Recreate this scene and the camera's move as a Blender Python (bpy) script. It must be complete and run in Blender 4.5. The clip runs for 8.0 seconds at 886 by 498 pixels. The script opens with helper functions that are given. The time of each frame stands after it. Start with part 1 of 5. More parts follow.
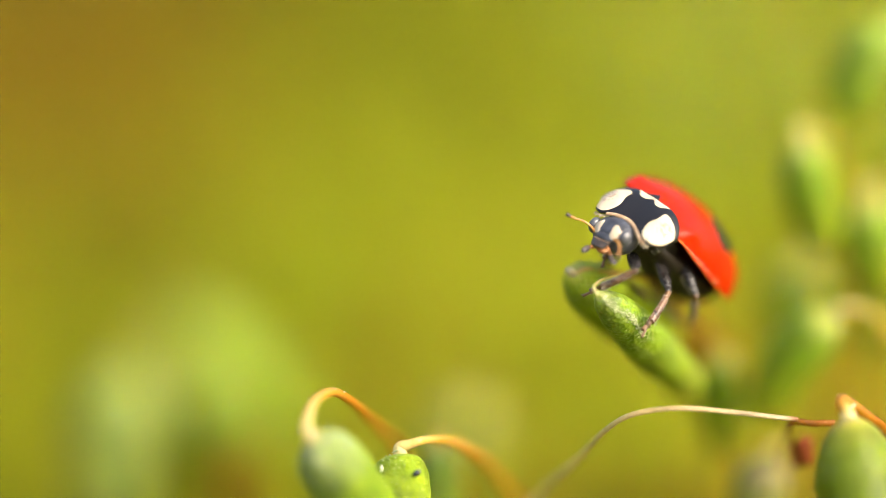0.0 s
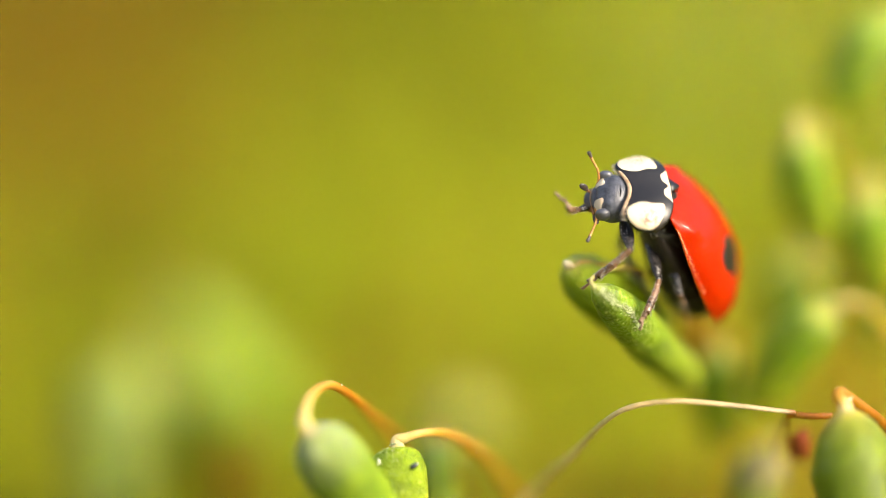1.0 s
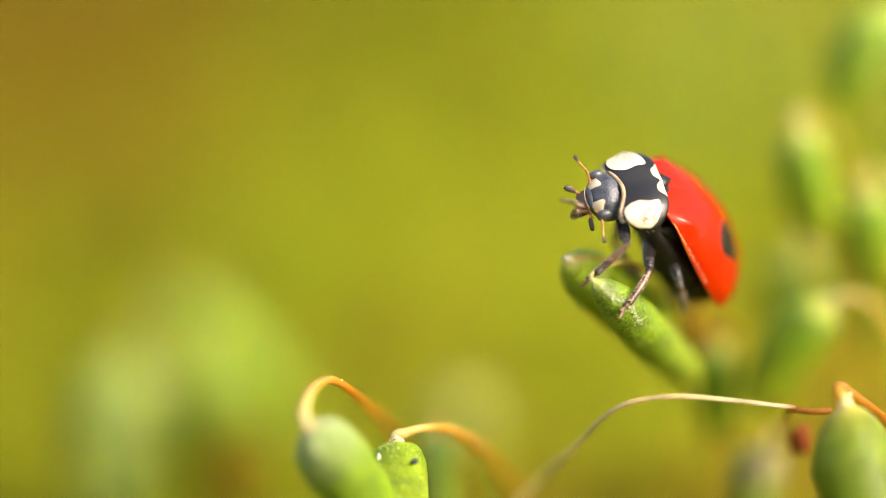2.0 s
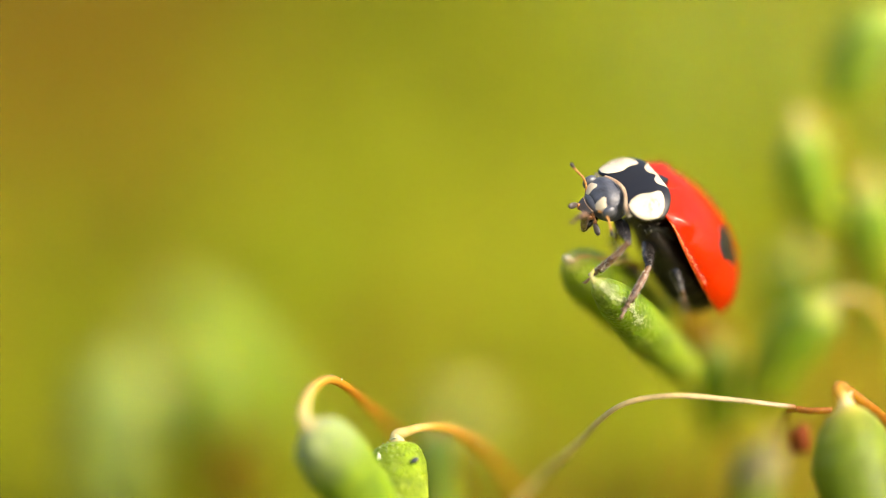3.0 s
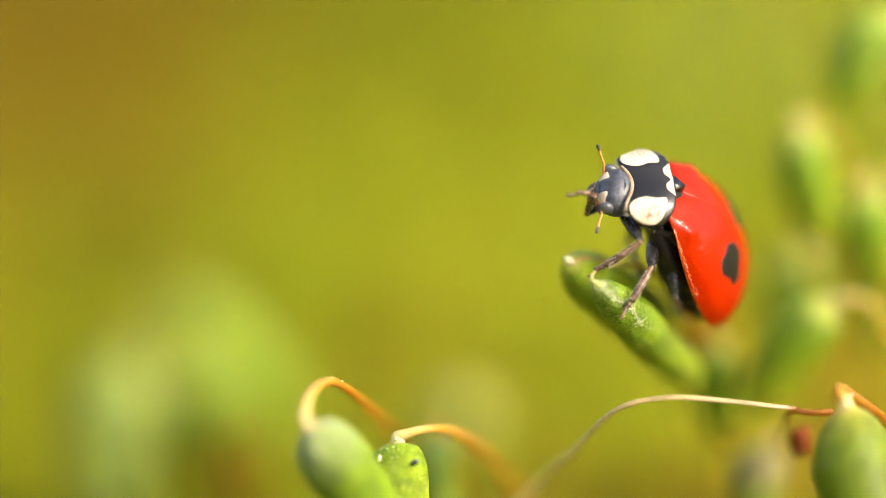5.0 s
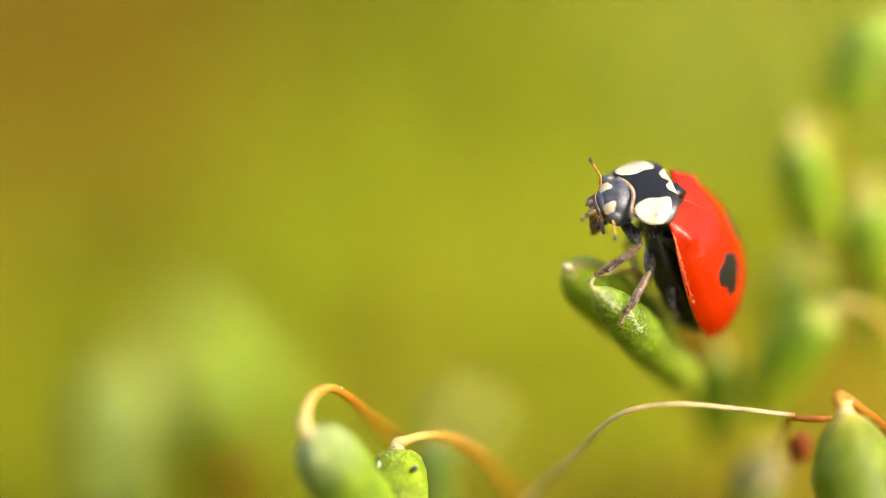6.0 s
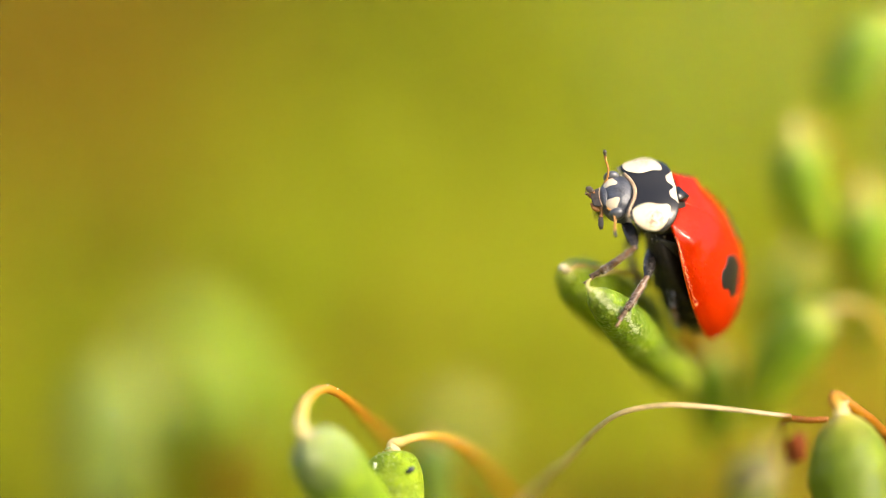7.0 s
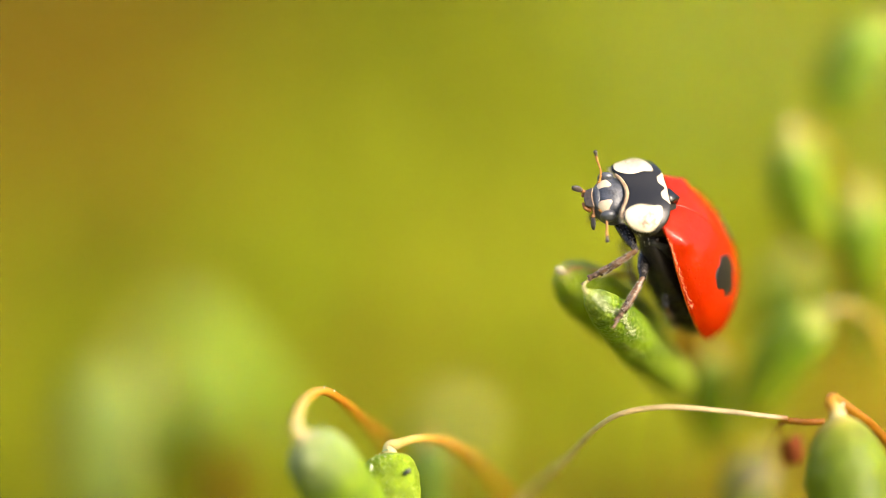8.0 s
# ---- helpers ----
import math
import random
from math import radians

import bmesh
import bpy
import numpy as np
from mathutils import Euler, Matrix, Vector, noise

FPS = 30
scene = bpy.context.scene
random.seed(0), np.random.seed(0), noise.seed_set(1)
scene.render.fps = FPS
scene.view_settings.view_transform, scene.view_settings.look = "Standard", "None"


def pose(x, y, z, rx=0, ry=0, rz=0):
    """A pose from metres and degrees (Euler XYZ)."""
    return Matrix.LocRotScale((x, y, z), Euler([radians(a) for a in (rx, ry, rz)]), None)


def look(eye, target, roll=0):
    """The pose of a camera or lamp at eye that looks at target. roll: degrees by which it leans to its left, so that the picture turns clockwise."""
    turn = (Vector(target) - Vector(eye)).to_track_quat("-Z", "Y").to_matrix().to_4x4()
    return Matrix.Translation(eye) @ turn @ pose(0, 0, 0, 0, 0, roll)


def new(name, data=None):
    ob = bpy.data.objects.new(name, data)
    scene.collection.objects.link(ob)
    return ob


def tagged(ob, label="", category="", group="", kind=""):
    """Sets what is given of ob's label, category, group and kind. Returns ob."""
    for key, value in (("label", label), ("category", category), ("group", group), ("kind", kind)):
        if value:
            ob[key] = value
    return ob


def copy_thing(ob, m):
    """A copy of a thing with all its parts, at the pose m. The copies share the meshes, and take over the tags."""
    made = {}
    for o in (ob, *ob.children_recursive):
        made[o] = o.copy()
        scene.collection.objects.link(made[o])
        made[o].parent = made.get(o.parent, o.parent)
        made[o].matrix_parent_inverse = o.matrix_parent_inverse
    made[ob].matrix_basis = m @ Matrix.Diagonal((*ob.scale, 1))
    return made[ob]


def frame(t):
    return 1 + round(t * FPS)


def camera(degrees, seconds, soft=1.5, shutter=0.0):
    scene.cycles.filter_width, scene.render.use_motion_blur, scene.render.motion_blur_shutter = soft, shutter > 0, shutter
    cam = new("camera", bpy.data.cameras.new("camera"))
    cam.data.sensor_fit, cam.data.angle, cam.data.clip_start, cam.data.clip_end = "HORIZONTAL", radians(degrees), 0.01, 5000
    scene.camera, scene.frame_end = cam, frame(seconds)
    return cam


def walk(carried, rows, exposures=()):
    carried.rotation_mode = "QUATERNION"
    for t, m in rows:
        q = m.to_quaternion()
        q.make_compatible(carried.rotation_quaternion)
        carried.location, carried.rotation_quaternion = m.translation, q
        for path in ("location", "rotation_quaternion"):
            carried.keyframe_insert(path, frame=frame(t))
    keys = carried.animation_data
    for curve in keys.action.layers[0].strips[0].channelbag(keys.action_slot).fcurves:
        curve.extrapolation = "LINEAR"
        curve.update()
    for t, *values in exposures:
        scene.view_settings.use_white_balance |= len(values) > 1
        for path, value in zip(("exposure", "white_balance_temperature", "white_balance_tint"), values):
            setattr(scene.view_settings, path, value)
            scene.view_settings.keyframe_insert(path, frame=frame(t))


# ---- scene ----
MM = 0.001


def pm(x, y, z, rx=0, ry=0, rz=0):
    return pose(x * MM, y * MM, z * MM, rx, ry, rz)


# ---- camera: a macro lens, hand-held, wide open ----
cam = camera(7.476, 8.0, soft=0.8)
cam.data.dof.use_dof = True
cam.data.dof.focus_distance = 159.4 * MM
cam.data.dof.aperture_fstop = 12.5
walk(cam, [
    (0, pm(0.000, -152.169, 65.443, 72.0000, 0, 0.0000)),
    (0.25, pm(0.000, -152.169, 65.443, 71.9888, 0, -0.0084)),
    (0.5, pm(0.000, -152.169, 65.443, 71.9776, 0, -0.0167)),
    (1, pm(0.000, -152.169, 65.443, 71.9403, 0, -0.0239)),
    (1.5, pm(0.000, -152.169, 65.443, 71.9107, 0, -0.0239)),
    (1.7, pm(0.000, -152.169, 65.443, 71.9045, 0, -0.0239)),
    (2.8, pm(0.000, -152.169, 65.443, 71.8950, 0, -0.0239)),
    (3, pm(0.000, -152.169, 65.443, 71.8935, 0, -0.0239)),
    (3.5, pm(0.000, -152.169, 65.443, 71.8744, 0, -0.0172)),
    (4, pm(0.000, -152.169, 65.443, 71.8673, 0, -0.0172)),
    (4.5, pm(0.000, -152.169, 65.443, 71.8806, 0, -0.0162)),
    (4.7, pm(0.000, -152.169, 65.443, 71.8918, 0, -0.0173)),
    (5.3, pm(0.000, -152.169, 65.443, 71.9252, 0, -0.0203)),
    (5.8, pm(0.000, -152.169, 65.443, 71.9530, 0, -0.0229)),
    (6, pm(0.000, -152.169, 65.443, 71.9642, 0, -0.0239)),
    (6.5, pm(0.000, -152.169, 65.443, 71.9680, 0, -0.0525)),
    (7, pm(0.000, -152.169, 65.443, 71.9733, 0, -0.0597)),
    (7.5, pm(0.000, -152.169, 65.443, 71.9823, 0, -0.0740)),
    (8, pm(0.000, -152.169, 65.443, 71.9905, 0, -0.0907)),
])

# ---- light: soft sun from the camera's right, open sky ----
SUN_DIR = Vector((0.64, -0.43, 0.64)).normalized()
world = bpy.data.worlds.new("world")
scene.world = world
world.use_nodes = True
wn = world.node_tree.nodes
sky = wn.new("ShaderNodeTexSky")
sky.sky_type = "NISHITA"
sky.sun_disc = False
sky.dust_density = 7.0
sky.ozone_density = 0.0
sky.sun_elevation = math.asin(SUN_DIR.z)
sky.sun_rotation = math.atan2(SUN_DIR.x, SUN_DIR.y)
world.node_tree.links.new(sky.outputs[0], wn["Background"].inputs[0])
wn["Background"].inputs[1].default_value = 0.15
sun = new("sun", bpy.data.lights.new("sun", "SUN"))
sun.data.energy = 1.35
sun.data.angle = radians(6)
sun.data.color = (1.0, 0.91, 0.76)
sun.matrix_world = look(SUN_DIR, (0, 0, 0))
scene.view_settings.exposure = 1.46


# ---- materials ----
def shader(name):
    m = bpy.data.materials.new(name)
    m.use_nodes = True
    return m, m.node_tree.nodes, m.node_tree.links, m.node_tree.nodes["Principled BSDF"]


def noise_node(nodes, links, scale, detail=3.0, rough=0.55, source=None):
    n = nodes.new("ShaderNodeTexNoise")
    n.inputs["Scale"].default_value = scale
    n.inputs["Detail"].default_value = detail
    n.inputs["Roughness"].default_value = rough
    if source is None:
        source = nodes.new("ShaderNodeTexCoord").outputs["Object"]
    links.new(source, n.inputs["Vector"])
    return n


def ramp_node(nodes, links, source, stops):
    r = nodes.new("ShaderNodeValToRGB")
    e = r.color_ramp.elements
    while len(e) < len(stops):
        e.new(0.5)
    for el, (at, col) in zip(e, stops):
        el.position, el.color = at, (*col, 1)
    links.new(source, r.inputs[0])
    return r


def bump_node(nodes, links, height, dist, strength=1.0):
    b = nodes.new("ShaderNodeBump")
    b.inputs["Strength"].default_value = strength
    b.inputs["Distance"].default_value = dist
    links.new(height, b.inputs["Height"])
    return b


def mixed(nodes, links, kind, fac, a, b):
    m = nodes.new("ShaderNodeMix")
    m.data_type, m.blend_type = "RGBA", kind
    for socket, value in ((m.inputs["Factor"], fac), (m.inputs["A"], a), (m.inputs["B"], b)):
        if isinstance(value, (int, float)):
            socket.default_value = value
        elif isinstance(value, tuple):
            socket.default_value = (*value, 1)
        else:
            links.new(value, socket)
    return m.outputs["Result"]


def chitin(name, low, high, rough, scale=9000, bump=0.000006, coat=0.0, grain=26000, spec=0.5):
    m, nodes, links, p = shader(name)
    n = noise_node(nodes, links, scale, 4)
    r = ramp_node(nodes, links, n.outputs["Fac"], [(0.3, low), (0.7, high)])
    links.new(r.outputs[0], p.inputs["Base Color"])
    p.inputs["Roughness"].default_value = rough
    p.inputs["Coat Weight"].default_value = coat
    p.inputs["Coat Roughness"].default_value = 0.10
    p.inputs["Specular IOR Level"].default_value = spec
    g = noise_node(nodes, links, grain, 2)
    links.new(bump_node(nodes, links, g.outputs["Fac"], bump).outputs[0], p.inputs["Normal"])
    return m


def pitted(name, low, high, rough, pit=7500, depth=0.000016, coat=0.5):
    """Glossy wing-case lacquer with fine pinprick pits."""
    m, nodes, links, p = shader(name)
    co = nodes.new("ShaderNodeTexCoord").outputs["Object"]
    n = noise_node(nodes, links, 900, 3, source=co)
    r = ramp_node(nodes, links, n.outputs["Fac"], [(0.3, low), (0.7, high)])
    links.new(r.outputs[0], p.inputs["Base Color"])
    v = nodes.new("ShaderNodeTexVoronoi")
    v.inputs["Scale"].default_value = pit
    links.new(co, v.inputs["Vector"])
    h = ramp_node(nodes, links, v.outputs["Distance"], [(0.06, (0, 0, 0)), (0.30, (1, 1, 1))])
    b1 = bump_node(nodes, links, h.outputs[0], depth, 0.8)
    w = noise_node(nodes, links, 2600, 2, source=co)
    b2 = bump_node(nodes, links, w.outputs["Fac"], 0.00004, 0.6)
    links.new(b1.outputs[0], b2.inputs["Normal"])
    links.new(b2.outputs[0], p.inputs["Normal"])
    links.new(b2.outputs[0], p.inputs["Coat Normal"])
    p.inputs["Roughness"].default_value = rough
    p.inputs["Coat Weight"].default_value = coat
    p.inputs["Coat Roughness"].default_value = 0.13
    p.inputs["Specular IOR Level"].default_value = 0.0
    p.inputs["Coat IOR"].default_value = 1.40
    p.inputs["IOR"].default_value = 1.35
    p.inputs["Subsurface Weight"].default_value = 0.15
    p.inputs["Subsurface Radius"].default_value = (1.0, 0.25, 0.1)
    p.inputs["Subsurface Scale"].default_value = 0.00012
    return m


def pale_enamel(name):
    """Cream-white enamel with a few small tan pits."""
    m, nodes, links, p = shader(name)
    co = nodes.new("ShaderNodeTexCoord").outputs["Object"]
    n = noise_node(nodes, links, 2500, 3, source=co)
    r = ramp_node(nodes, links, n.outputs["Fac"], [(0.3, (0.42, 0.345, 0.235)), (0.7, (0.53, 0.46, 0.335))])
    spots = noise_node(nodes, links, 14000, 2, source=co)
    k = ramp_node(nodes, links, spots.outputs["Fac"], [(0.45, (1, 1, 1)), (0.50, (0, 0, 0))])
    both = nodes.new("ShaderNodeVectorMath")
    both.operation = "ABSOLUTE"
    links.new(co, both.inputs[0])
    away = nodes.new("ShaderNodeVectorMath")
    away.operation = "DISTANCE"
    links.new(both.outputs[0], away.inputs[0])
    away.inputs[1].default_value = (0.00048, 0.00088, 0.00022)
    z = nodes.new("ShaderNodeMapRange")
    z.inputs["From Min"].default_value, z.inputs["From Max"].default_value = 0.00028, 0.00018
    links.new(away.outputs["Value"], z.inputs["Value"])
    f = mixed(nodes, links, "MULTIPLY", 1.0, k.outputs[0], z.outputs[0])
    links.new(mixed(nodes, links, "MIX", f, r.outputs[0], (0.17, 0.09, 0.05)), p.inputs["Base Color"])
    links.new(bump_node(nodes, links, f, -0.00001, 0.6).outputs[0], p.inputs["Normal"])
    p.inputs["Roughness"].default_value = 0.38
    p.inputs["Subsurface Weight"].default_value = 0.1
    p.inputs["Subsurface Scale"].default_value = 0.0001
    return m


def plant(name, stops, rough=0.46, mottle=1500, cells=9000, sss=0.9, bump=0.00010, dark=0.34, freckles=True, spec=0.22, pebble=0.000025):
    """Moist plant tissue; its colour runs along the part by the stored 'along' value."""
    m, nodes, links, p = shader(name)
    co = nodes.new("ShaderNodeTexCoord").outputs["Object"]
    at = nodes.new("ShaderNodeAttribute")
    at.attribute_name = "along"
    n = noise_node(nodes, links, mottle, 4, 0.6, co)
    wob = nodes.new("ShaderNodeMath")
    wob.operation = "MULTIPLY_ADD"
    links.new(n.outputs["Fac"], wob.inputs[0])
    wob.inputs[1].default_value = 0.14
    links.new(at.outputs["Fac"], wob.inputs[2])
    r = ramp_node(nodes, links, wob.outputs[0], [(a + 0.07, c) for a, c in stops])
    mot = ramp_node(nodes, links, n.outputs["Fac"], [(0.3, (dark, dark + 0.05, dark)), (0.65, (1, 1, 1))])
    col = mixed(nodes, links, "MULTIPLY", 0.8, r.outputs[0], mot.outputs[0])
    if freckles:
        s = noise_node(nodes, links, 7000, 2, 0.5, co)
        k = ramp_node(nodes, links, s.outputs["Fac"], [(0.64, (0, 0, 0)), (0.70, (1, 1, 1))])
        col = mixed(nodes, links, "MIX", mixed(nodes, links, "MULTIPLY", 1.0, k.outputs[0], (0.4, 0.4, 0.4)), col, (0.42, 0.48, 0.14))
    links.new(col, p.inputs["Base Color"])
    v = nodes.new("ShaderNodeTexVoronoi")
    v.inputs["Scale"].default_value = cells
    links.new(co, v.inputs["Vector"])
    b1 = bump_node(nodes, links, v.outputs["Distance"], pebble, 0.6)
    b2 = bump_node(nodes, links, n.outputs["Fac"], bump, 0.7)
    links.new(b1.outputs[0], b2.inputs["Normal"])
    links.new(b2.outputs[0], p.inputs["Normal"])
    p.inputs["Roughness"].default_value = rough
    p.inputs["Subsurface Weight"].default_value = sss
    p.inputs["Specular IOR Level"].default_value = spec
    p.inputs["Subsurface Radius"].default_value = (0.8, 1.0, 0.2)
    p.inputs["Subsurface Scale"].default_value = 0.0011
    return m


def foliage(name, low, mid, high, through_light=0.35):
    """Small moss leaves; each leaf has its own tone, and lets light through."""
    m, nodes, links, p = shader(name)
    g = nodes.new("ShaderNodeNewGeometry")
    r = ramp_node(nodes, links, g.outputs["Random Per Island"], [(0.0, low), (0.5, mid), (1.0, high)])
    n = noise_node(nodes, links, 130, 3)
    s = ramp_node(nodes, links, n.outputs["Fac"], [(0.35, (0.72, 0.78, 0.7)), (0.65, (1.05, 1.0, 1.0))])
    col = mixed(nodes, links, "MULTIPLY", 1.0, r.outputs[0], s.outputs[0])
    links.new(col, p.inputs["Base Color"])
    p.inputs["Roughness"].default_value = 0.7
    p.inputs["Specular IOR Level"].default_value = 0.05
    t = nodes.new("ShaderNodeBsdfTranslucent")
    links.new(col, t.inputs["Color"])
    mx = nodes.new("ShaderNodeMixShader")
    mx.inputs[0].default_value = through_light
    links.new(p.outputs[0], mx.inputs[1])
    links.new(t.outputs[0], mx.inputs[2])
    links.new(mx.outputs[0], nodes["Material Output"].inputs["Surface"])
    return m


def soil_material():
    m, nodes, links, p = shader("moss_soil")
    co = nodes.new("ShaderNodeTexCoord").outputs["Object"]
    big = noise_node(nodes, links, 60, 4, 0.6, co)
    fine = noise_node(nodes, links, 900, 5, 0.65, co)
    a = ramp_node(nodes, links, big.outputs["Fac"], [(0.35, (0.16, 0.11, 0.02)), (0.5, (0.24, 0.21, 0.015)), (0.7, (0.32, 0.31, 0.02))])
    b = ramp_node(nodes, links, fine.outputs["Fac"], [(0.3, (0.45, 0.42, 0.4)), (0.7, (1.1, 1.1, 1.0))])
    links.new(mixed(nodes, links, "MULTIPLY", 1.0, a.outputs[0], b.outputs[0]), p.inputs["Base Color"])
    links.new(bump_node(nodes, links, fine.outputs["Fac"], 0.0006).outputs[0], p.inputs["Normal"])
    p.inputs["Roughness"].default_value = 0.9
    return m


RED = pitted("red_wing_case", (0.24, 0.009, 0.0002), (0.30, 0.014, 0.0002), 0.34, coat=0.5, depth=0.000005)
# the bright orange base carries the glints along the wing-case edge
GLINT_BEAD = chitin("orange_glint", (0.50, 0.07, 0.006), (0.62, 0.14, 0.02), 0.22, coat=1.0, spec=0.9)
# orange in the rim's red paints its dotted highlights
RIM = chitin("rim_red_highlights", (0.44, 0.02, 0.001), (0.60, 0.09, 0.008), 0.22, coat=0.8, grain=9000, bump=0.00005)
SPOT = chitin("black_spot", (0.003, 0.003, 0.003), (0.008, 0.006, 0.006), 0.34, coat=0.05, spec=0.25)
BLACK = chitin("black_chitin", (0.003, 0.003, 0.003), (0.009, 0.008, 0.008), 0.22, bump=0.000006, coat=0.0, grain=22000, spec=0.5)
# black head; the blue-grey in its base colour paints reflected sky
HEAD = chitin("head_sky_sheen", (0.012, 0.014, 0.019), (0.066, 0.073, 0.094), 0.40, scale=5000, bump=0.000016, coat=0.0, grain=14000)
EYE = chitin("compound_eye", (0.040, 0.044, 0.053), (0.066, 0.071, 0.084), 0.28, bump=0.000006, coat=0.4, grain=40000)
PALE = pale_enamel("pale_enamel")
TAN = chitin("tan_edge", (0.24, 0.14, 0.07), (0.50, 0.37, 0.24), 0.35)
HORN = chitin("feeler_horn", (0.26, 0.10, 0.02), (0.50, 0.25, 0.07), 0.34, scale=14000)
AMBER = chitin("amber_horn", (0.13, 0.042, 0.010), (0.34, 0.15, 0.04), 0.32, scale=14000)
DUSK = chitin("dusky_tip", (0.020, 0.018, 0.018), (0.06, 0.045, 0.035), 0.4)
LEG = chitin("leg_chitin", (0.003, 0.003, 0.003), (0.026, 0.022, 0.020), 0.25, scale=9000, bump=0.00003, grain=12000)
SHIN = chitin("shin_chitin", (0.004, 0.004, 0.004), (0.19, 0.10, 0.045), 0.27, scale=7000, bump=0.000016, grain=12000)
BELLY = chitin("belly_chitin", (0.006, 0.005, 0.004), (0.022, 0.017, 0.009), 0.5, bump=0.00002, spec=0.2)
FOOT = chitin("foot_chitin", (0.016, 0.010, 0.008), (0.17, 0.095, 0.045), 0.36, scale=9000, bump=0.000012)
PLATE = chitin("side_plate", (0.006, 0.006, 0.004), (0.026, 0.024, 0.012), 0.6, scale=9000, bump=0.00002)
FRINGE = chitin("pale_fringe", (0.26, 0.22, 0.15), (0.52, 0.46, 0.34), 0.45)
HAIR = chitin("pale_hair", (0.18, 0.16, 0.13), (0.42, 0.38, 0.32), 0.4)
GREEN = plant("capsule_green", [(0.0, (0.276, 0.310, 0.090)), (0.05, (0.156, 0.223, 0.019)), (0.15, (0.138, 0.218, 0.009)), (0.6, (0.156, 0.228, 0.007)), (0.9, (0.202, 0.252, 0.011)), (1.0, (0.258, 0.272, 0.022))], mottle=1300, dark=0.24, pebble=0.00008, rough=0.45, spec=0.35)
LID = plant("lid_yellow_green", [(0.0, (0.22, 0.25, 0.02)), (1.0, (0.36, 0.35, 0.12))], freckles=False)
PALE_LIME = plant("capsule_pale_lime", [(0.0, (0.42, 0.38, 0.10)), (0.12, (0.29, 0.32, 0.05)), (0.4, (0.21, 0.265, 0.02)), (1.0, (0.20, 0.26, 0.012))])
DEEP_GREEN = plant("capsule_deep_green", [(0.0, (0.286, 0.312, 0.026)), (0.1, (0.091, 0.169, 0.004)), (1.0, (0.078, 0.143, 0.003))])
LIME_GREEN = plant("capsule_lime", [(0.0, (0.529, 0.516, 0.120)), (0.04, (0.287, 0.360, 0.024)), (0.12, (0.190, 0.270, 0.005)), (0.5, (0.184, 0.258, 0.004)), (1.0, (0.207, 0.264, 0.004))], mottle=1700, cells=13000, bump=0.00008, pebble=0.00012)
GREY_GREEN = plant("capsule_grey_green", [(0.0, (0.280, 0.302, 0.132)), (0.12, (0.213, 0.263, 0.099)), (0.32, (0.168, 0.224, 0.055)), (0.5, (0.134, 0.202, 0.011)), (1.0, (0.129, 0.202, 0.003))], rough=0.6, spec=0.1, mottle=1900, dark=0.5)
SETA = plant("seta_amber", [(0.0, (0.46, 0.40, 0.20)), (0.19, (0.44, 0.34, 0.12)), (0.31, (0.42, 0.21, 0.030)), (0.44, (0.36, 0.13, 0.010)), (1.0, (0.30, 0.105, 0.010))], rough=0.25, sss=0.3, bump=0.00001, dark=0.8, freckles=False)
PALE_SETA = plant("seta_pale", [(0.0, (0.30, 0.31, 0.15)), (0.25, (0.36, 0.29, 0.09)), (0.5, (0.40, 0.26, 0.03)), (1.0, (0.30, 0.16, 0.02))], rough=0.25, sss=0.3, bump=0.00001, dark=0.8, freckles=False)
BROWN_SETA = plant("seta_brown", [(0.0, (0.42, 0.41, 0.27)), (0.10, (0.46, 0.42, 0.24)), (0.20, (0.36, 0.29, 0.08)), (0.32, (0.30, 0.17, 0.02)), (0.6, (0.26, 0.12, 0.012)), (1.0, (0.20, 0.10, 0.012))], rough=0.35, sss=0.4, bump=0.00001, dark=0.7, freckles=False)
STRAW = plant("dry_straw", [(0.0, (0.26, 0.11, 0.035)), (0.1, (0.36, 0.27, 0.15)), (0.45, (0.42, 0.30, 0.13)), (0.62, (0.56, 0.42, 0.17)), (1.0, (0.60, 0.45, 0.16))], rough=0.35, sss=0.1, bump=0.000025, dark=0.45, freckles=False)
OCHRE_BROWN = plant("capsule_ochre_brown", [(0.0, (0.13, 0.082, 0.004)), (0.5, (0.115, 0.07, 0.003)), (1.0, (0.10, 0.065, 0.003))], freckles=False, rough=0.8, spec=0.05)
SOFT_GREEN = plant("capsule_soft_green", [(0.0, (0.189, 0.263, 0.038)), (0.3, (0.175, 0.258, 0.029)), (1.0, (0.161, 0.246, 0.013))], freckles=False, rough=0.7, spec=0.15, dark=0.7)
PALE_SOFT = plant("capsule_pale_soft", [(0.0, (0.206, 0.264, 0.063)), (0.3, (0.215, 0.274, 0.063)), (1.0, (0.189, 0.254, 0.045))], freckles=False, rough=0.7, spec=0.15, dark=0.8)
DEEP_SETA = plant("seta_deep_amber", [(0.0, (0.50, 0.42, 0.20)), (0.08, (0.46, 0.36, 0.14)), (0.15, (0.32, 0.17, 0.02)), (0.25, (0.26, 0.12, 0.010)), (0.5, (0.20, 0.075, 0.006)), (1.0, (0.22, 0.08, 0.006))], rough=0.2, sss=0.4, bump=0.00001, dark=0.8, freckles=False)
MID_GREEN = plant("capsule_mid_green", [(0.0, (0.297, 0.293, 0.063)), (0.07, (0.247, 0.281, 0.040)), (0.14, (0.139, 0.209, 0.012)), (0.35, (0.113, 0.192, 0.004)), (0.65, (0.139, 0.197, 0.003)), (1.0, (0.168, 0.203, 0.003))], freckles=False, rough=0.6, spec=0.25, dark=0.6)
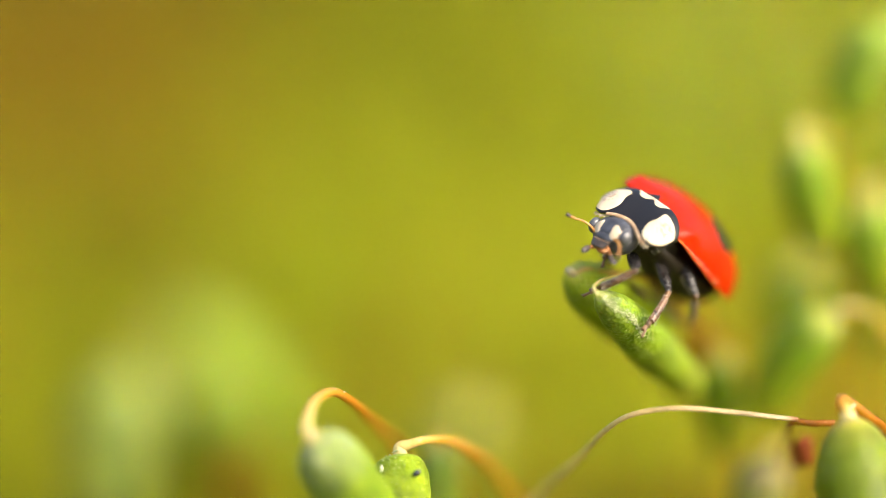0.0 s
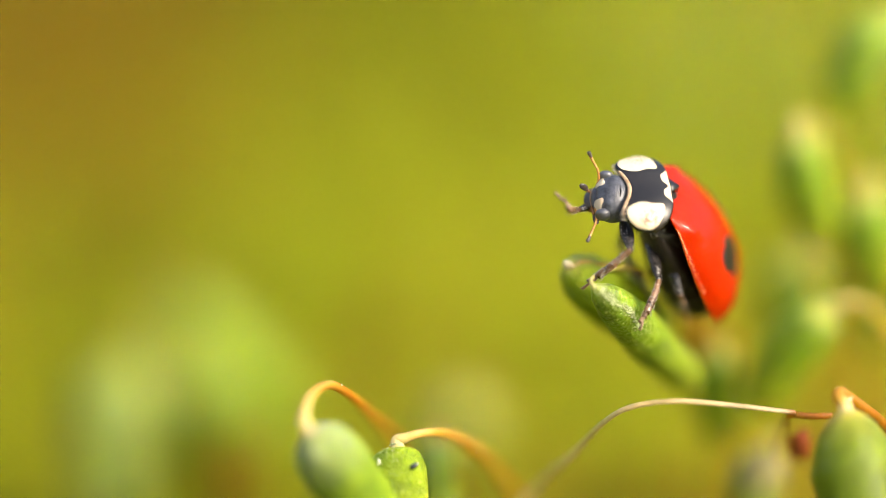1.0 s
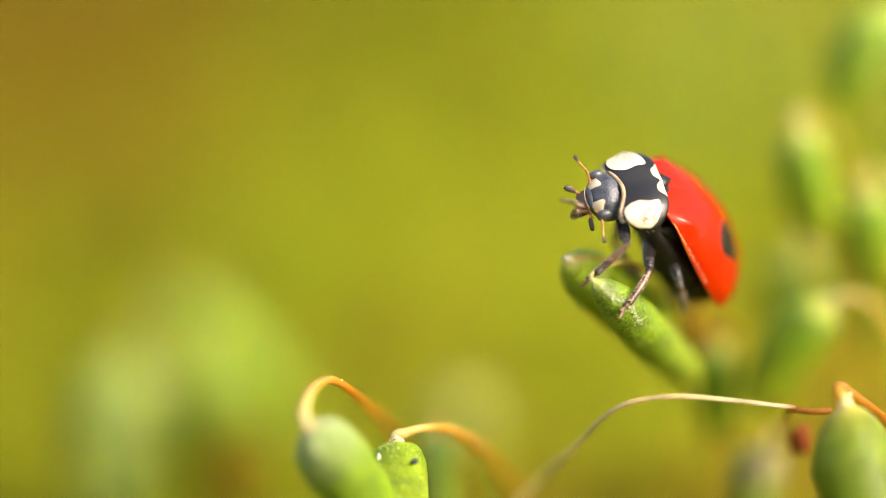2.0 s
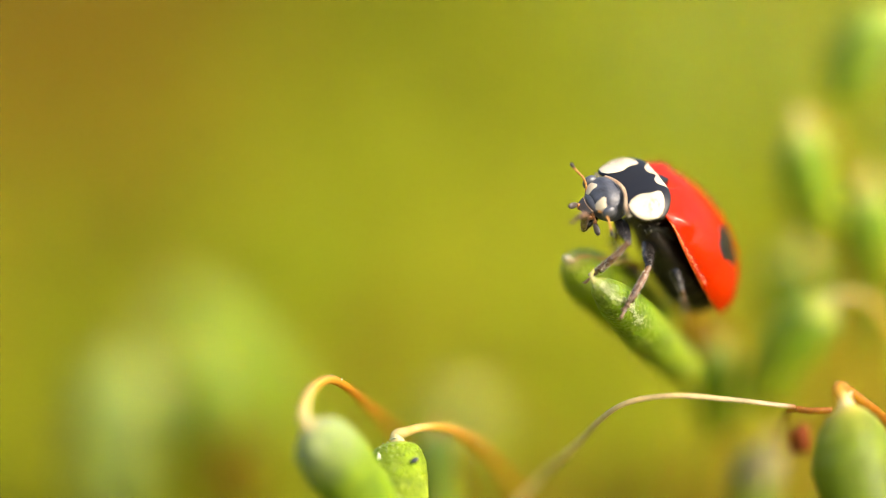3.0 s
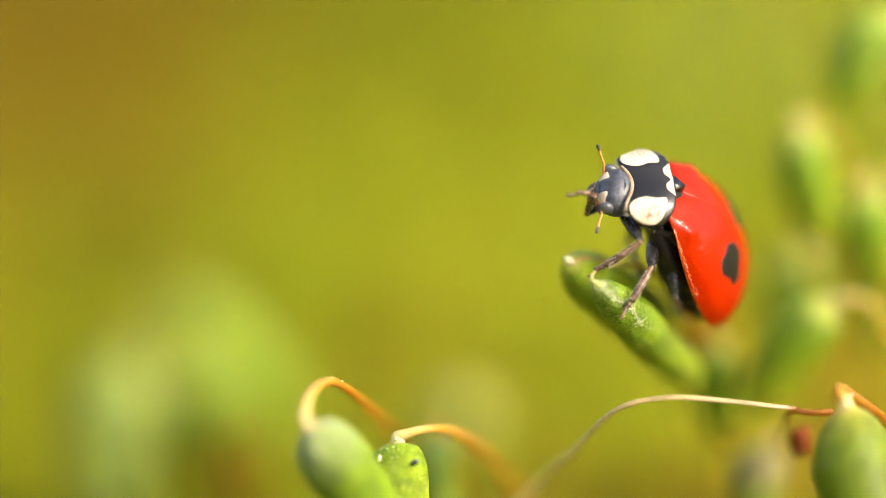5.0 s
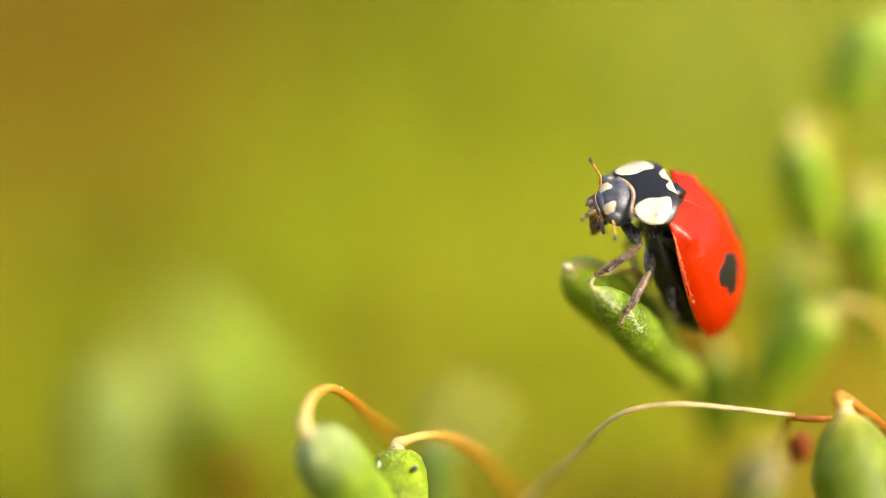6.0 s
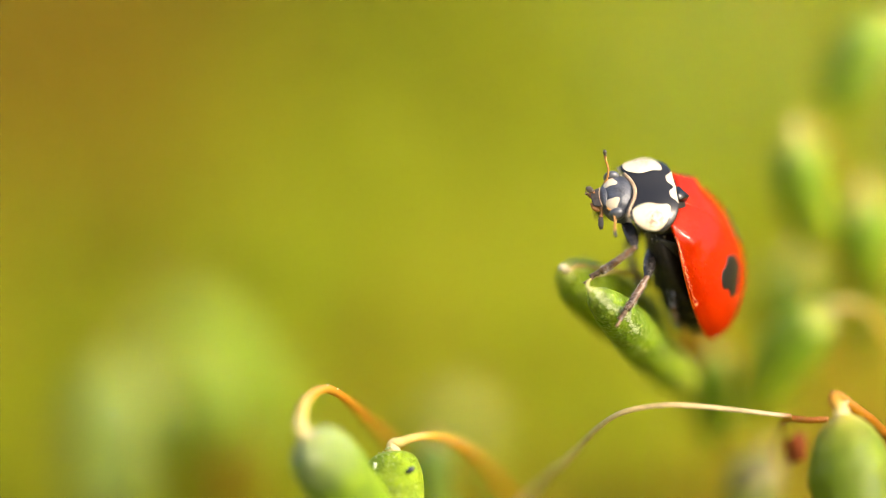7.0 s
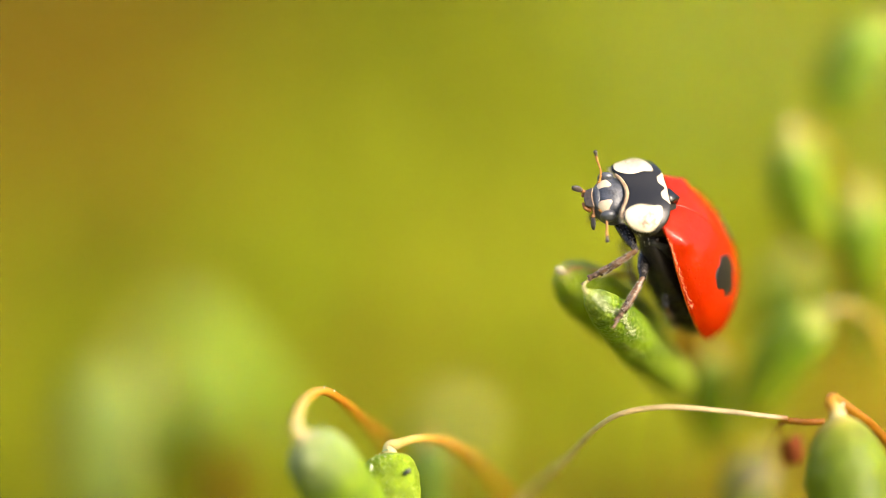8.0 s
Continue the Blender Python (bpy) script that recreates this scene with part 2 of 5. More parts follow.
GOLD_NECK = plant("capsule_gold_neck", [(0.0, (0.42, 0.34, 0.09)), (0.06, (0.34, 0.30, 0.06)), (0.12, (0.20, 0.215, 0.02)), (0.3, (0.13, 0.175, 0.006)), (1.0, (0.12, 0.17, 0.004))], mottle=900, dark=0.45, freckles=False)
PALE_TOP = plant("capsule_pale_top", [(0.0, (0.165, 0.14, 0.065)), (0.35, (0.15, 0.14, 0.055)), (0.6, (0.13, 0.165, 0.015)), (1.0, (0.13, 0.17, 0.01))], freckles=False, rough=0.7, spec=0.15, dark=0.7)
RUSSET = plant("russet_brown", [(0.0, (0.128, 0.027, 0.005)), (0.5, (0.075, 0.011, 0.003)), (1.0, (0.045, 0.007, 0.003))], rough=0.55, spec=0.08, sss=0.3, freckles=False)
DROP = chitin("dull_dew", (0.22, 0.28, 0.09), (0.30, 0.35, 0.15), 0.5, spec=0.2)
RUST = plant("rust_stalk", [(0.0, (0.26, 0.085, 0.012)), (0.4, (0.22, 0.065, 0.008)), (1.0, (0.24, 0.10, 0.010))], rough=0.25, sss=0.3, freckles=False)
# pale crust, and the grains that paint sparkles of light
CRUST_SPARKLE = chitin("pale_grain", (0.42, 0.46, 0.34), (0.62, 0.66, 0.54), 0.3)
CRUST = chitin("pale_crust", (0.16, 0.21, 0.05), (0.36, 0.39, 0.22), 0.3)
MITE = chitin("dark_grain", (0.008, 0.012, 0.010), (0.02, 0.03, 0.03), 0.12, coat=0.8)
MOSS = foliage("moss_green", (0.19, 0.245, 0.007), (0.315, 0.36, 0.012), (0.44, 0.47, 0.020))
OLIVE = foliage("moss_olive", (0.10, 0.11, 0.005), (0.17, 0.165, 0.007), (0.26, 0.24, 0.012))
LIME = foliage("moss_lime", (0.31, 0.38, 0.014), (0.41, 0.46, 0.022), (0.50, 0.53, 0.035))
BROWN_MOSS = foliage("moss_withered", (0.15, 0.086, 0.006), (0.26, 0.155, 0.010), (0.38, 0.25, 0.022))
SOIL = soil_material()


# ---- mesh helpers (all lengths in millimetres) ----
def link(name, bm, material, parent=None, label="", smooth=True):
    me = bpy.data.meshes.new(name)
    bmesh.ops.scale(bm, vec=(MM, MM, MM), verts=bm.verts)
    bm.to_mesh(me)
    bm.free()
    me.materials.append(material)
    if smooth:
        me.polygons.foreach_set("use_smooth", [True] * len(me.polygons))
    ob = new(name, me)
    ob.parent = parent
    if label:
        ob["label"] = label
    return ob


def part(name, bm, material, parent, label=""):
    return link(name, bm, material, parent, label)


def grid(fn, nu, nv, u0=0.0, u1=1.0, v0=0.0, v1=1.0, wrap=False, bm=None):
    bm = bm or bmesh.new()
    rows = []
    for i in range(nu + 1):
        u = u0 + (u1 - u0) * i / nu
        rows.append([bm.verts.new(fn(u, v0 + (v1 - v0) * j / nv)) for j in range(nv if wrap else nv + 1)])
    for i in range(nu):
        for j in range(nv):
            k = (j + 1) % nv if wrap else j + 1
            bm.faces.new((rows[i][j], rows[i][k], rows[i + 1][k], rows[i + 1][j]))
    return bm


def spline(points, steps=8):
    """A Catmull-Rom line through the points."""
    p = [Vector(q) for q in points]
    p = [2 * p[0] - p[1], *p, 2 * p[-1] - p[-2]]
    out = []
    for i in range(1, len(p) - 2):
        a, b, c, d = p[i - 1:i + 3]
        for k in range(steps):
            t = k / steps
            out.append(0.5 * (2 * b + (c - a) * t + (2 * a - 5 * b + 4 * c - d) * t * t + (3 * b - a - 3 * c + d) * t ** 3))
    return out + [p[-2]]


def tube(points, radius, sides=10, flat=1.0, bm=None, along=False):
    """A swept tube. radius: a number or a function of 0..1; flat squeezes it one way. Ends are closed."""
    bm = bm or bmesh.new()
    layer = bm.verts.layers.float.get("along") or bm.verts.layers.float.new("along")
    pts = [Vector(p) for p in points]
    side = None
    rings = []
    for i, p in enumerate(pts):
        way = (pts[min(i + 1, len(pts) - 1)] - pts[max(i - 1, 0)]).normalized()
        if side is None:
            side = way.orthogonal().normalized()
        side = (side - way * side.dot(way)).normalized()
        other = way.cross(side)
        f = i / (len(pts) - 1)
        r = radius(f) if callable(radius) else radius
        ring = []
        for k in range(sides):
            a = 2 * math.pi * k / sides
            v = bm.verts.new(p + side * (r * math.cos(a)) + other * (r * flat * math.sin(a)))
            v[layer] = f
            ring.append(v)
        rings.append(ring)
    for r0, r1 in zip(rings, rings[1:]):
        for k in range(sides):
            bm.faces.new((r0[k], r0[(k + 1) % sides], r1[(k + 1) % sides], r1[k]))
    bm.faces.new(rings[0][::-1])
    bm.faces.new(rings[-1])
    return bm


def blob(centre, radii, nu=14, nv=20, wobble=0.0, seed=0, bm=None):
    c, r = Vector(centre), Vector(radii)

    def fn(u, v):
        a, b = math.pi * (0.001 + 0.998 * u), 2 * math.pi * v
        d = Vector((math.sin(a) * math.cos(b), math.sin(a) * math.sin(b), math.cos(a)))
        k = 1 + wobble * noise.noise(d * 1.7 + Vector((seed, 0, 0)))
        return c + Vector((d.x * r.x, d.y * r.y, d.z * r.z)) * k
    return grid(fn, nu, nv, wrap=True, bm=bm)


def patch(surface, outline, lift, rings=10, sides=40):
    """A thin patch that lies on a surface: surface(a, b) gives place and normal, outline(angle) the offsets (a, b) of its edge from its middle, both with the middle added."""
    bm = bmesh.new()

    def fn(u, v):
        a, b = outline(2 * math.pi * v, max(u, 0.002))
        p, n = surface(a, b)
        return p + n * (lift * (1 if u < 0.93 else 0.25))
    return grid(fn, rings, sides, wrap=True, bm=bm)


def numeric_normal(fn, a, b, away):
    e = 0.004
    p = Vector(fn(a, b))
    n = (Vector(fn(a + e, b)) - Vector(fn(a - e, b))).cross(Vector(fn(a, b + e)) - Vector(fn(a, b - e)))
    n.normalize()
    return p, n if n.dot(away) > 0 else -n


def thick(ob, mm):
    m = ob.modifiers.new("thickness", "SOLIDIFY")
    m.thickness, m.offset = mm * MM, 0
    return ob


# ---- ground: a moss bed that runs on to the horizon ----
def ground_height(x, y):
    """Height of the bed in mm at x, y in mm."""
    r = math.hypot(x, y - 30)
    h = 0.7 * noise.noise(Vector((x * 0.09, y * 0.09, 3.1))) + 0.35 * noise.noise(Vector((x * 0.31, y * 0.31, 7.7)))
    return h + 0.012 * max(0.0, r - 220) * noise.noise(Vector((x * 0.004, y * 0.004, 1.3)))


def build_ground():
    def fn(u, v):
        r = 3.0 * (math.exp(u * 11.9) - 1)
        a = 2 * math.pi * v
        x, y = r * math.cos(a), 30 + r * math.sin(a)
        return Vector((x, y, ground_height(x, y)))
    ob = link("ground", grid(fn, 90, 96, u0=0.0005, wrap=True), SOIL)
    tagged(ob, "olive-brown mossy soil under the moss bed", "ground", kind="structure")


def moss_bed(name, label, material, sites, rng, leaves, length, width):
    """Leafy moss shoots: spirals of small pointed leaves on short stems, all in one mesh."""
    verts, faces = [], []
    for x, y, tall in sites:
        z0 = ground_height(x, y) - 0.2
        lean = Vector((rng.uniform(-0.35, 0.35), rng.uniform(-0.35, 0.35), 1))
        turn = rng.uniform(0, 6.28)
        for k in range(leaves):
            f = (k + 0.6) / leaves
            turn += 2.4
            root = Vector((x, y, z0)) + lean * (tall * (0.15 + 0.85 * f))
            rise = 0.15 + 0.75 * f ** 2 + rng.uniform(-0.1, 0.1)
            out = Vector((math.cos(turn), math.sin(turn), rise)).normalized()
            wide = Vector((-math.sin(turn), math.cos(turn), 0))
            s = rng.uniform(0.75, 1.2) * (0.75 + 0.35 * math.sin(3.0 * f))
            ln, wd = length * s, width * s
            mid = root + out * (ln * 0.5) + Vector((0, 0, 0.1 * ln))
            tip = root + out * ln - Vector((0, 0, 0.08 * ln))
            n = len(verts)
            verts += [root - wide * wd * 0.3, root + wide * wd * 0.3, mid + wide * wd * 0.5, mid - wide * wd * 0.5, mid + Vector((0, 0, -0.12 * wd)), tip]
            faces += [(n, n + 1, n + 2, n + 4), (n, n + 4, n + 3), (n + 3, n + 4, n + 5), (n + 4, n + 2, n + 5)]
    me = bpy.data.meshes.new(name)
    me.from_pydata([v * MM for v in verts], [], faces)
    me.materials.append(material)
    ob = new(name, me)
    tagged(ob, label, "moss", kind="stuff")


def build_moss():
    rng = random.Random(4)
    green, brown, lime, olive = [], [], [], []
    y = -40.0
    while y < 170:
        step = 1.5 if y < 95 else 2.4
        reach = 30 + 0.12 * max(0, y)
        x = -reach
        while x < reach:
            px_, py_ = x + rng.uniform(-0.6, 0.6), y + rng.uniform(-0.6, 0.6)
            tall = rng.uniform(2.4, 4.6) + 1.2 * noise.noise(Vector((px_ * 0.12, py_ * 0.08, 5)))
            litter = ((px_ + 19) / 10.0) ** 2 + ((py_ - 65) / 29) ** 2 + 0.5 * noise.noise(Vector((px_ * 0.2, py_ * 0.1, 9)))
            dry = 0.06 + 0.62 * min(1.0, max(0.0, 2.3 - litter) / 1.6)
            if py_ < 38 and px_ > -9:
                dry = (0.14 if px_ < -1 else 0.38 if px_ < 5 else 0.50) + 0.35 * noise.noise(Vector((px_ * 0.15, py_ * 0.15, 2)))
            # more lime-yellow shoots, the brightest tone, about the middle
            lime_share = 1.25 * math.exp(-((px_ - 5) / 14) ** 2 - ((py_ - 56) / 30) ** 2) + 0.3 * noise.noise(Vector((px_ * 0.15, py_ * 0.08, 14)))
            # more dark olive shoots towards the back and the left
            olive_share = 0.72 * min(1.0, max(0.0, (py_ - 42) / 14)) * min(1.0, max(0.0, (11 - px_) / 14)) + 0.3 * min(1.0, max(0.0, (-px_ - 2) / 8)) + 0.4 * min(1.0, max(0.0, (-px_ - 5) / 4)) * min(1.0, max(0.0, (34 - py_) / 10)) + 0.3 * noise.noise(Vector((px_ * 0.12, py_ * 0.06, 21)))
            (brown if rng.random() < dry else olive if rng.random() < olive_share else lime if rng.random() < lime_share else green).append((px_, py_, tall * (0.8 if litter < 0.9 else 1)))
            x += step
        y += step
    moss_bed("moss_carpet", "yellow-green leafy moss shoots covering the soil", MOSS, green, rng, 13, 1.25, 0.5)
    moss_bed("young_moss", "lime-yellow moss shoots in the middle of the bed", LIME, lime, rng, 13, 1.25, 0.5)
    moss_bed("old_moss", "dark olive moss shoots at the back and left of the bed", OLIVE, olive, rng, 13, 1.25, 0.5)
    moss_bed("withered_moss", "ochre and brown withered moss shoots among the green", BROWN_MOSS, brown, rng, 12, 1.2, 0.45)


# ---- moss sporophytes: a nodding capsule on an arched stalk ----
def capsule_radius(s):
    keys = ((0, 0.16), (0.03, 0.34), (0.08, 0.62), (0.16, 0.84), (0.28, 0.96), (0.45, 1.0), (0.65, 0.95), (0.82, 0.86), (0.93, 0.71), (1.0, 0.52))
    for (a, ra), (b, rb) in zip(keys, keys[1:]):
        if s <= b:
            f = (s - a) / (b - a)
            return ra + (rb - ra) * (f * f * (3 - 2 * f) * 0.4 + f * 0.6)
    return keys[-1][1]


def sporophyte(label, neck, tip, arch, foot, wide=0.72, stalk=0.075, skin=None, stem=None, seed=0, slope=0.0, pit=0.0):
    """neck and tip: the capsule's two ends. arch: points of the stalk from the neck backwards. foot: where it stands."""
    base = Vector((foot[0], foot[1], ground_height(*foot)))
    thing = new("moss_sporophyte")
    thing.location = base * MM
    neck, tip = Vector(neck) - base, Vector(tip) - base
    axis = tip - neck
    long = axis.length
    way = axis.normalized()
    side = way.orthogonal().normalized()
    other = way.cross(side)
    bm = bmesh.new()
    lay = bm.verts.layers.float.new("along")
    bow = other * (0.05 * long)
    n_len, n_side = 26, 28
    rings = []
    for i in range(n_len + 1):
        s = i / n_len
        r = wide * capsule_radius(s) * (1 - slope * max(0.0, 1 - s / 0.45))
        c = neck + axis * (s + pit * max(0.0, 0.10 - s) * 2) + bow * math.sin(math.pi * s)
        ring = []
        for k in range(n_side):
            a = 2 * math.pi * k / n_side
            d = side * math.cos(a) + other * math.sin(a)
            w = 1 + 0.07 * noise.noise(d * 1.3 + Vector((s * 3, seed, 0))) + 0.025 * noise.noise(d * 5 + Vector((s * 14, seed, 0)))
            v = bm.verts.new(c + d * (r * w))
            v[lay] = s
            ring.append(v)
        rings.append(ring)
    for r0, r1 in zip(rings, rings[1:]):
        for k in range(n_side):
            bm.faces.new((r0[k], r0[(k + 1) % n_side], r1[(k + 1) % n_side], r1[k]))
    bm.faces.new(rings[0][::-1])
    bm.faces.new(rings[-1])
    capsule = part("capsule", bm, skin or GREEN, thing)
    lid = tube([tip - way * 0.05 + way * (0.23 * i / 8) for i in range(9)], lambda f: wide * (0.53 - 0.2 * f) * math.sqrt(max(0.03, 1 - f ** 2.2)), 18)
    part("lid", lid, LID, capsule, "blunt yellowish lid")
    line = [neck + way * 0.12, neck - way * 0.10]
    line += [Vector(p) - base for p in arch]
    last = line[-1]
    line += [last * 0.92 + Vector((0, 0, 0.02 * last.z)), last * 0.75 + Vector((0, 0, 0.03 * last.z)), last * 0.4, Vector((0, 0, -0.3))]
    part("stalk", tube(spline(line, 9), lambda f: stalk * (1.45 - 0.6 * min(1, f * 4)), 12), stem or SETA, thing, "thin arched amber stalk")
    tagged(thing, label, "moss sporophyte", group="moss sporophytes")
    return thing


def grain(label, place, radii, material, category="grain", turn=(0, 0, 0)):
    """A speck that sticks to a capsule."""
    ob = link("grain", blob((0, 0, 0), radii, 8, 12, 0.25, place[0]), material)
    ob.matrix_basis = pm(*place, *turn)
    tagged(ob, label, category)
    return ob


def specks(capsule_thing, neck, tip, wide, count, seed, spread=(0.02, 0.62), crust=0, slope=0.0):
    """Tiny pale grains scattered over the upper side of a capsule."""
    rng = random.Random(seed)
    base = capsule_thing.location / MM
    neck, tip = Vector(neck) - base, Vector(tip) - base
    axis = tip - neck
    way = axis.normalized()
    up = Vector((0, -0.75, 0.65))
    up = (up - way * up.dot(way)).normalized()
    side = way.cross(up)
    bow = way.cross(way.orthogonal().normalized()) * (0.05 * axis.length)
    bm = bmesh.new()
    for k in range(count):
        s = spread[0] + (spread[1] - spread[0]) * rng.random() ** 2.8
        a = rng.gauss(0.4, 0.2 + 0.9 * s)
        d = up * math.cos(a) + side * math.sin(a)
        r = rng.uniform(0.008, 0.017) * (2.0 if rng.random() < 0.06 else 1)
        p = neck + axis * s + bow * math.sin(math.pi * s) + d * (wide * capsule_radius(s) * (1.01 - slope * max(0.0, 1 - s / 0.45)))
        blob(p, (r * rng.uniform(1, 1.8), r, r * 0.8), 5, 7, 0.4, k, bm)
    for k in range(crust):
        s = 0.03 + 0.24 * rng.random()
        a = 0.62 - 0.5 * s + 0.16 * math.sin(s * 31) + rng.gauss(0, 0.10)
        d = up * math.cos(a) + side * math.sin(a)
        r = 0.006 + 0.020 * rng.random() ** 2
        p = neck + axis * s + bow * math.sin(math.pi * s) + d * (wide * capsule_radius(s) * (1 - slope * max(0.0, 1 - s / 0.45)))
        blob(p, (r * rng.uniform(1, 1.9), r, r), 5, 7, 0.9, k + 50, bm)
    ob = part("specks", bm, CRUST, capsule_thing.children[0], "pale crusty specks")
    return ob


def build_sporophytes():
    perch = sporophyte("green moss capsule with speckled skin, the ladybird clinging to it", (3.60, -1.45, 15.38), (6.04, 2.67, 11.59), [(3.56, -1.21, 15.50), (3.84, -0.31, 15.37), (4.50, 0.57, 15.18), (5.09, 2.00, 14.40), (5.61, 4.27, 12.95), (6.01, 7.31, 10.98)], (6.61, 16.31), wide=0.57, stalk=0.042, stem=PALE_SETA, seed=1, slope=0.12)
    specks(perch, (3.60, -1.45, 15.38), (6.04, 2.67, 11.59), 0.57, 220, 1, spread=(0.02, 0.8), crust=260, slope=0.12)
    sporophyte("green moss capsule behind the ladybird's perch", (3.02, 0.02, 15.42), (5.42, 3.33, 12.66), [(3.13, 0.01, 15.39), (3.35, 0.13, 15.45), (3.78, 0.30, 15.31), (4.37, 0.67, 15.14), (4.92, 1.10, 14.86), (5.42, 1.75, 14.28), (5.73, 2.79, 13.28)], (6.27, 15.55), wide=0.74, stalk=0.08, skin=LIME_GREEN, stem=BROWN_SETA, seed=2)
    sporophyte("pale green moss capsule with a high amber arch", (-3.05, -4.42, 12.88), (-1.36, -4.12, 10.55), [(-3.15, -4.10, 13.11), (-2.99, -3.15, 13.28), (-2.59, -2.05, 13.14), (-2.16, -0.92, 12.51), (-1.67, 0.63, 11.47), (-1.12, 2.25, 10.31)], (0.88, 5.75), wide=0.805, stalk=0.125, skin=GREY_GREEN, seed=3)
    perch = sporophyte("bright green moss capsule with dark specks on its neck", (-1.01, -1.76, 11.55), (-0.82, -3.34, 9.86), [(-0.83, -1.71, 11.70), (-0.39, -1.49, 11.75), (0.22, -0.18, 11.24), (0.83, 1.04, 10.46), (1.31, 2.02, 9.59), (1.80, 2.96, 8.61)], (4.00, 5.96), wide=0.74, stalk=0.12, skin=LIME_GREEN, seed=4, pit=1.0)
    specks(perch, (-1.01, -1.76, 11.55), (-0.82, -3.34, 9.86), 0.74, 60, 2)
    sporophyte("bright green nodding moss capsule on an amber stalk", (8.79, 6.31, 16.75), (9.44, 6.63, 13.86), [(8.68, 6.38, 16.96), (8.97, 6.75, 16.97), (9.53, 7.64, 16.29), (10.03, 8.34, 15.07), (10.37, 8.75, 13.62)], (10.87, 10.25), wide=0.68, stalk=0.108, skin=MID_GREEN, stem=PALE_SETA, seed=5)
    sporophyte("bright green nodding moss capsule on an amber stalk", (10.51, 6.91, 15.06), (10.88, 7.14, 12.51), [(10.46, 6.99, 15.29), (10.70, 7.40, 15.28), (11.17, 8.31, 14.49), (11.62, 10.39, 12.64)], (12.12, 11.89), wide=0.785, stalk=0.118, skin=MID_GREEN, stem=PALE_SETA, seed=6)
    sporophyte("grey-green moss capsule lying over to one side", (9.48, 3.82, 13.12), (7.69, 4.26, 10.42), [(9.75, 3.78, 13.26), (10.23, 3.93, 13.18), (10.79, 4.27, 12.57), (11.34, 4.56, 11.33)], (11.84, 6.06), wide=0.714, stalk=0.109, skin=MID_GREEN, stem=PALE_SETA, seed=7)
    sporophyte("bright green nodding moss capsule on an amber stalk", (11.04, 7.85, 19.22), (9.88, 8.24, 17.01), [(11.21, 7.91, 19.39), (11.61, 8.52, 19.03), (12.03, 9.18, 17.67)], (12.53, 10.68), wide=0.727, skin=SOFT_GREEN, seed=8)
    perch = sporophyte("bright green moss capsule with a golden neck", (9.45, -2.84, 12.82), (10.16, -4.23, 10.13), [(9.30, -2.69, 13.04), (9.34, -2.48, 13.12), (9.66, -2.33, 12.86), (9.98, -2.16, 12.56), (10.30, -1.80, 12.20), (11.00, -0.91, 11.15)], (11.42, 0.59), wide=1.03, stalk=0.151, skin=GOLD_NECK, stem=DEEP_SETA, seed=9, slope=0.30)
    specks(perch, (9.45, -2.84, 12.82), (10.16, -4.23, 10.13), 1.03, 16, 3, slope=0.30)
    sporophyte("pale grey-green moss capsule hanging upright", (-8.19, 14.27, 8.07), (-8.48, 14.18, 3.80), [(-8.08, 14.43, 8.58), (-7.77, 15.05, 8.47), (-7.44, 17.01, 6.57)], (-6.93, 17.92), wide=1.077, skin=PALE_SOFT, stem=PALE_SETA, seed=10)
    sporophyte("yellow-green moss capsule leaning over", (-7.05, 18.76, 7.94), (-4.25, 19.50, 4.24), [(-7.26, 18.84, 8.24), (-7.04, 19.21, 8.34), (-6.34, 20.53, 7.44), (-5.52, 22.43, 5.34)], (-5.01, 23.20), wide=1.041, skin=SOFT_GREEN, stem=PALE_SETA, seed=11)
    sporophyte("bright green nodding moss capsule on an amber stalk", (0.75, 13.41, 7.36), (0.23, 13.80, 4.57), [(0.85, 13.48, 7.58), (1.20, 14.04, 7.36), (1.64, 15.50, 5.84)], (2.16, 16.44), wide=0.946, skin=PALE_LIME, stem=PALE_SETA, seed=12)
    sporophyte("bright green nodding moss capsule on an amber stalk", (-0.12, 2.89, 10.02), (0.08, 2.65, 7.63), [(-0.17, 3.05, 10.18), (0.08, 3.46, 10.08), (0.50, 4.18, 8.97)], (1.00, 5.68), wide=0.618, seed=13)
    sporophyte("bright green nodding moss capsule on an amber stalk", (6.71, 5.37, 11.64), (7.07, 5.77, 9.00), [(6.64, 5.55, 11.82), (6.88, 6.05, 11.77), (7.30, 6.99, 10.80)], (7.80, 8.49), wide=0.613, skin=MID_GREEN, seed=14)
    sporophyte("bright green nodding moss capsule on an amber stalk", (9.05, 10.13, 12.27), (8.82, 10.62, 9.85), [(9.17, 10.21, 12.52), (9.49, 10.91, 12.32), (10.04, 12.31, 11.10)], (10.54, 13.81), wide=0.783, stalk=0.117, skin=MID_GREEN, stem=PALE_SETA, seed=15)
    sporophyte("deep green nodding moss capsule on an amber stalk", (10.87, 10.13, 12.27), (10.84, 10.53, 9.57), [(10.93, 10.19, 12.48), (11.24, 10.89, 12.25), (11.78, 12.22, 10.83)], (12.28, 13.72), wide=0.783, skin=DEEP_GREEN, seed=16)
    sporophyte("pale green moss capsule low among the stalks", (7.95, 3.05, 9.72), (7.55, 2.87, 7.65), [(8.00, 3.12, 9.92), (8.30, 3.55, 9.76), (8.60, 4.14, 8.55)], (8.92, 5.64), wide=0.658, skin=PALE_TOP, stem=PALE_SETA, seed=17)
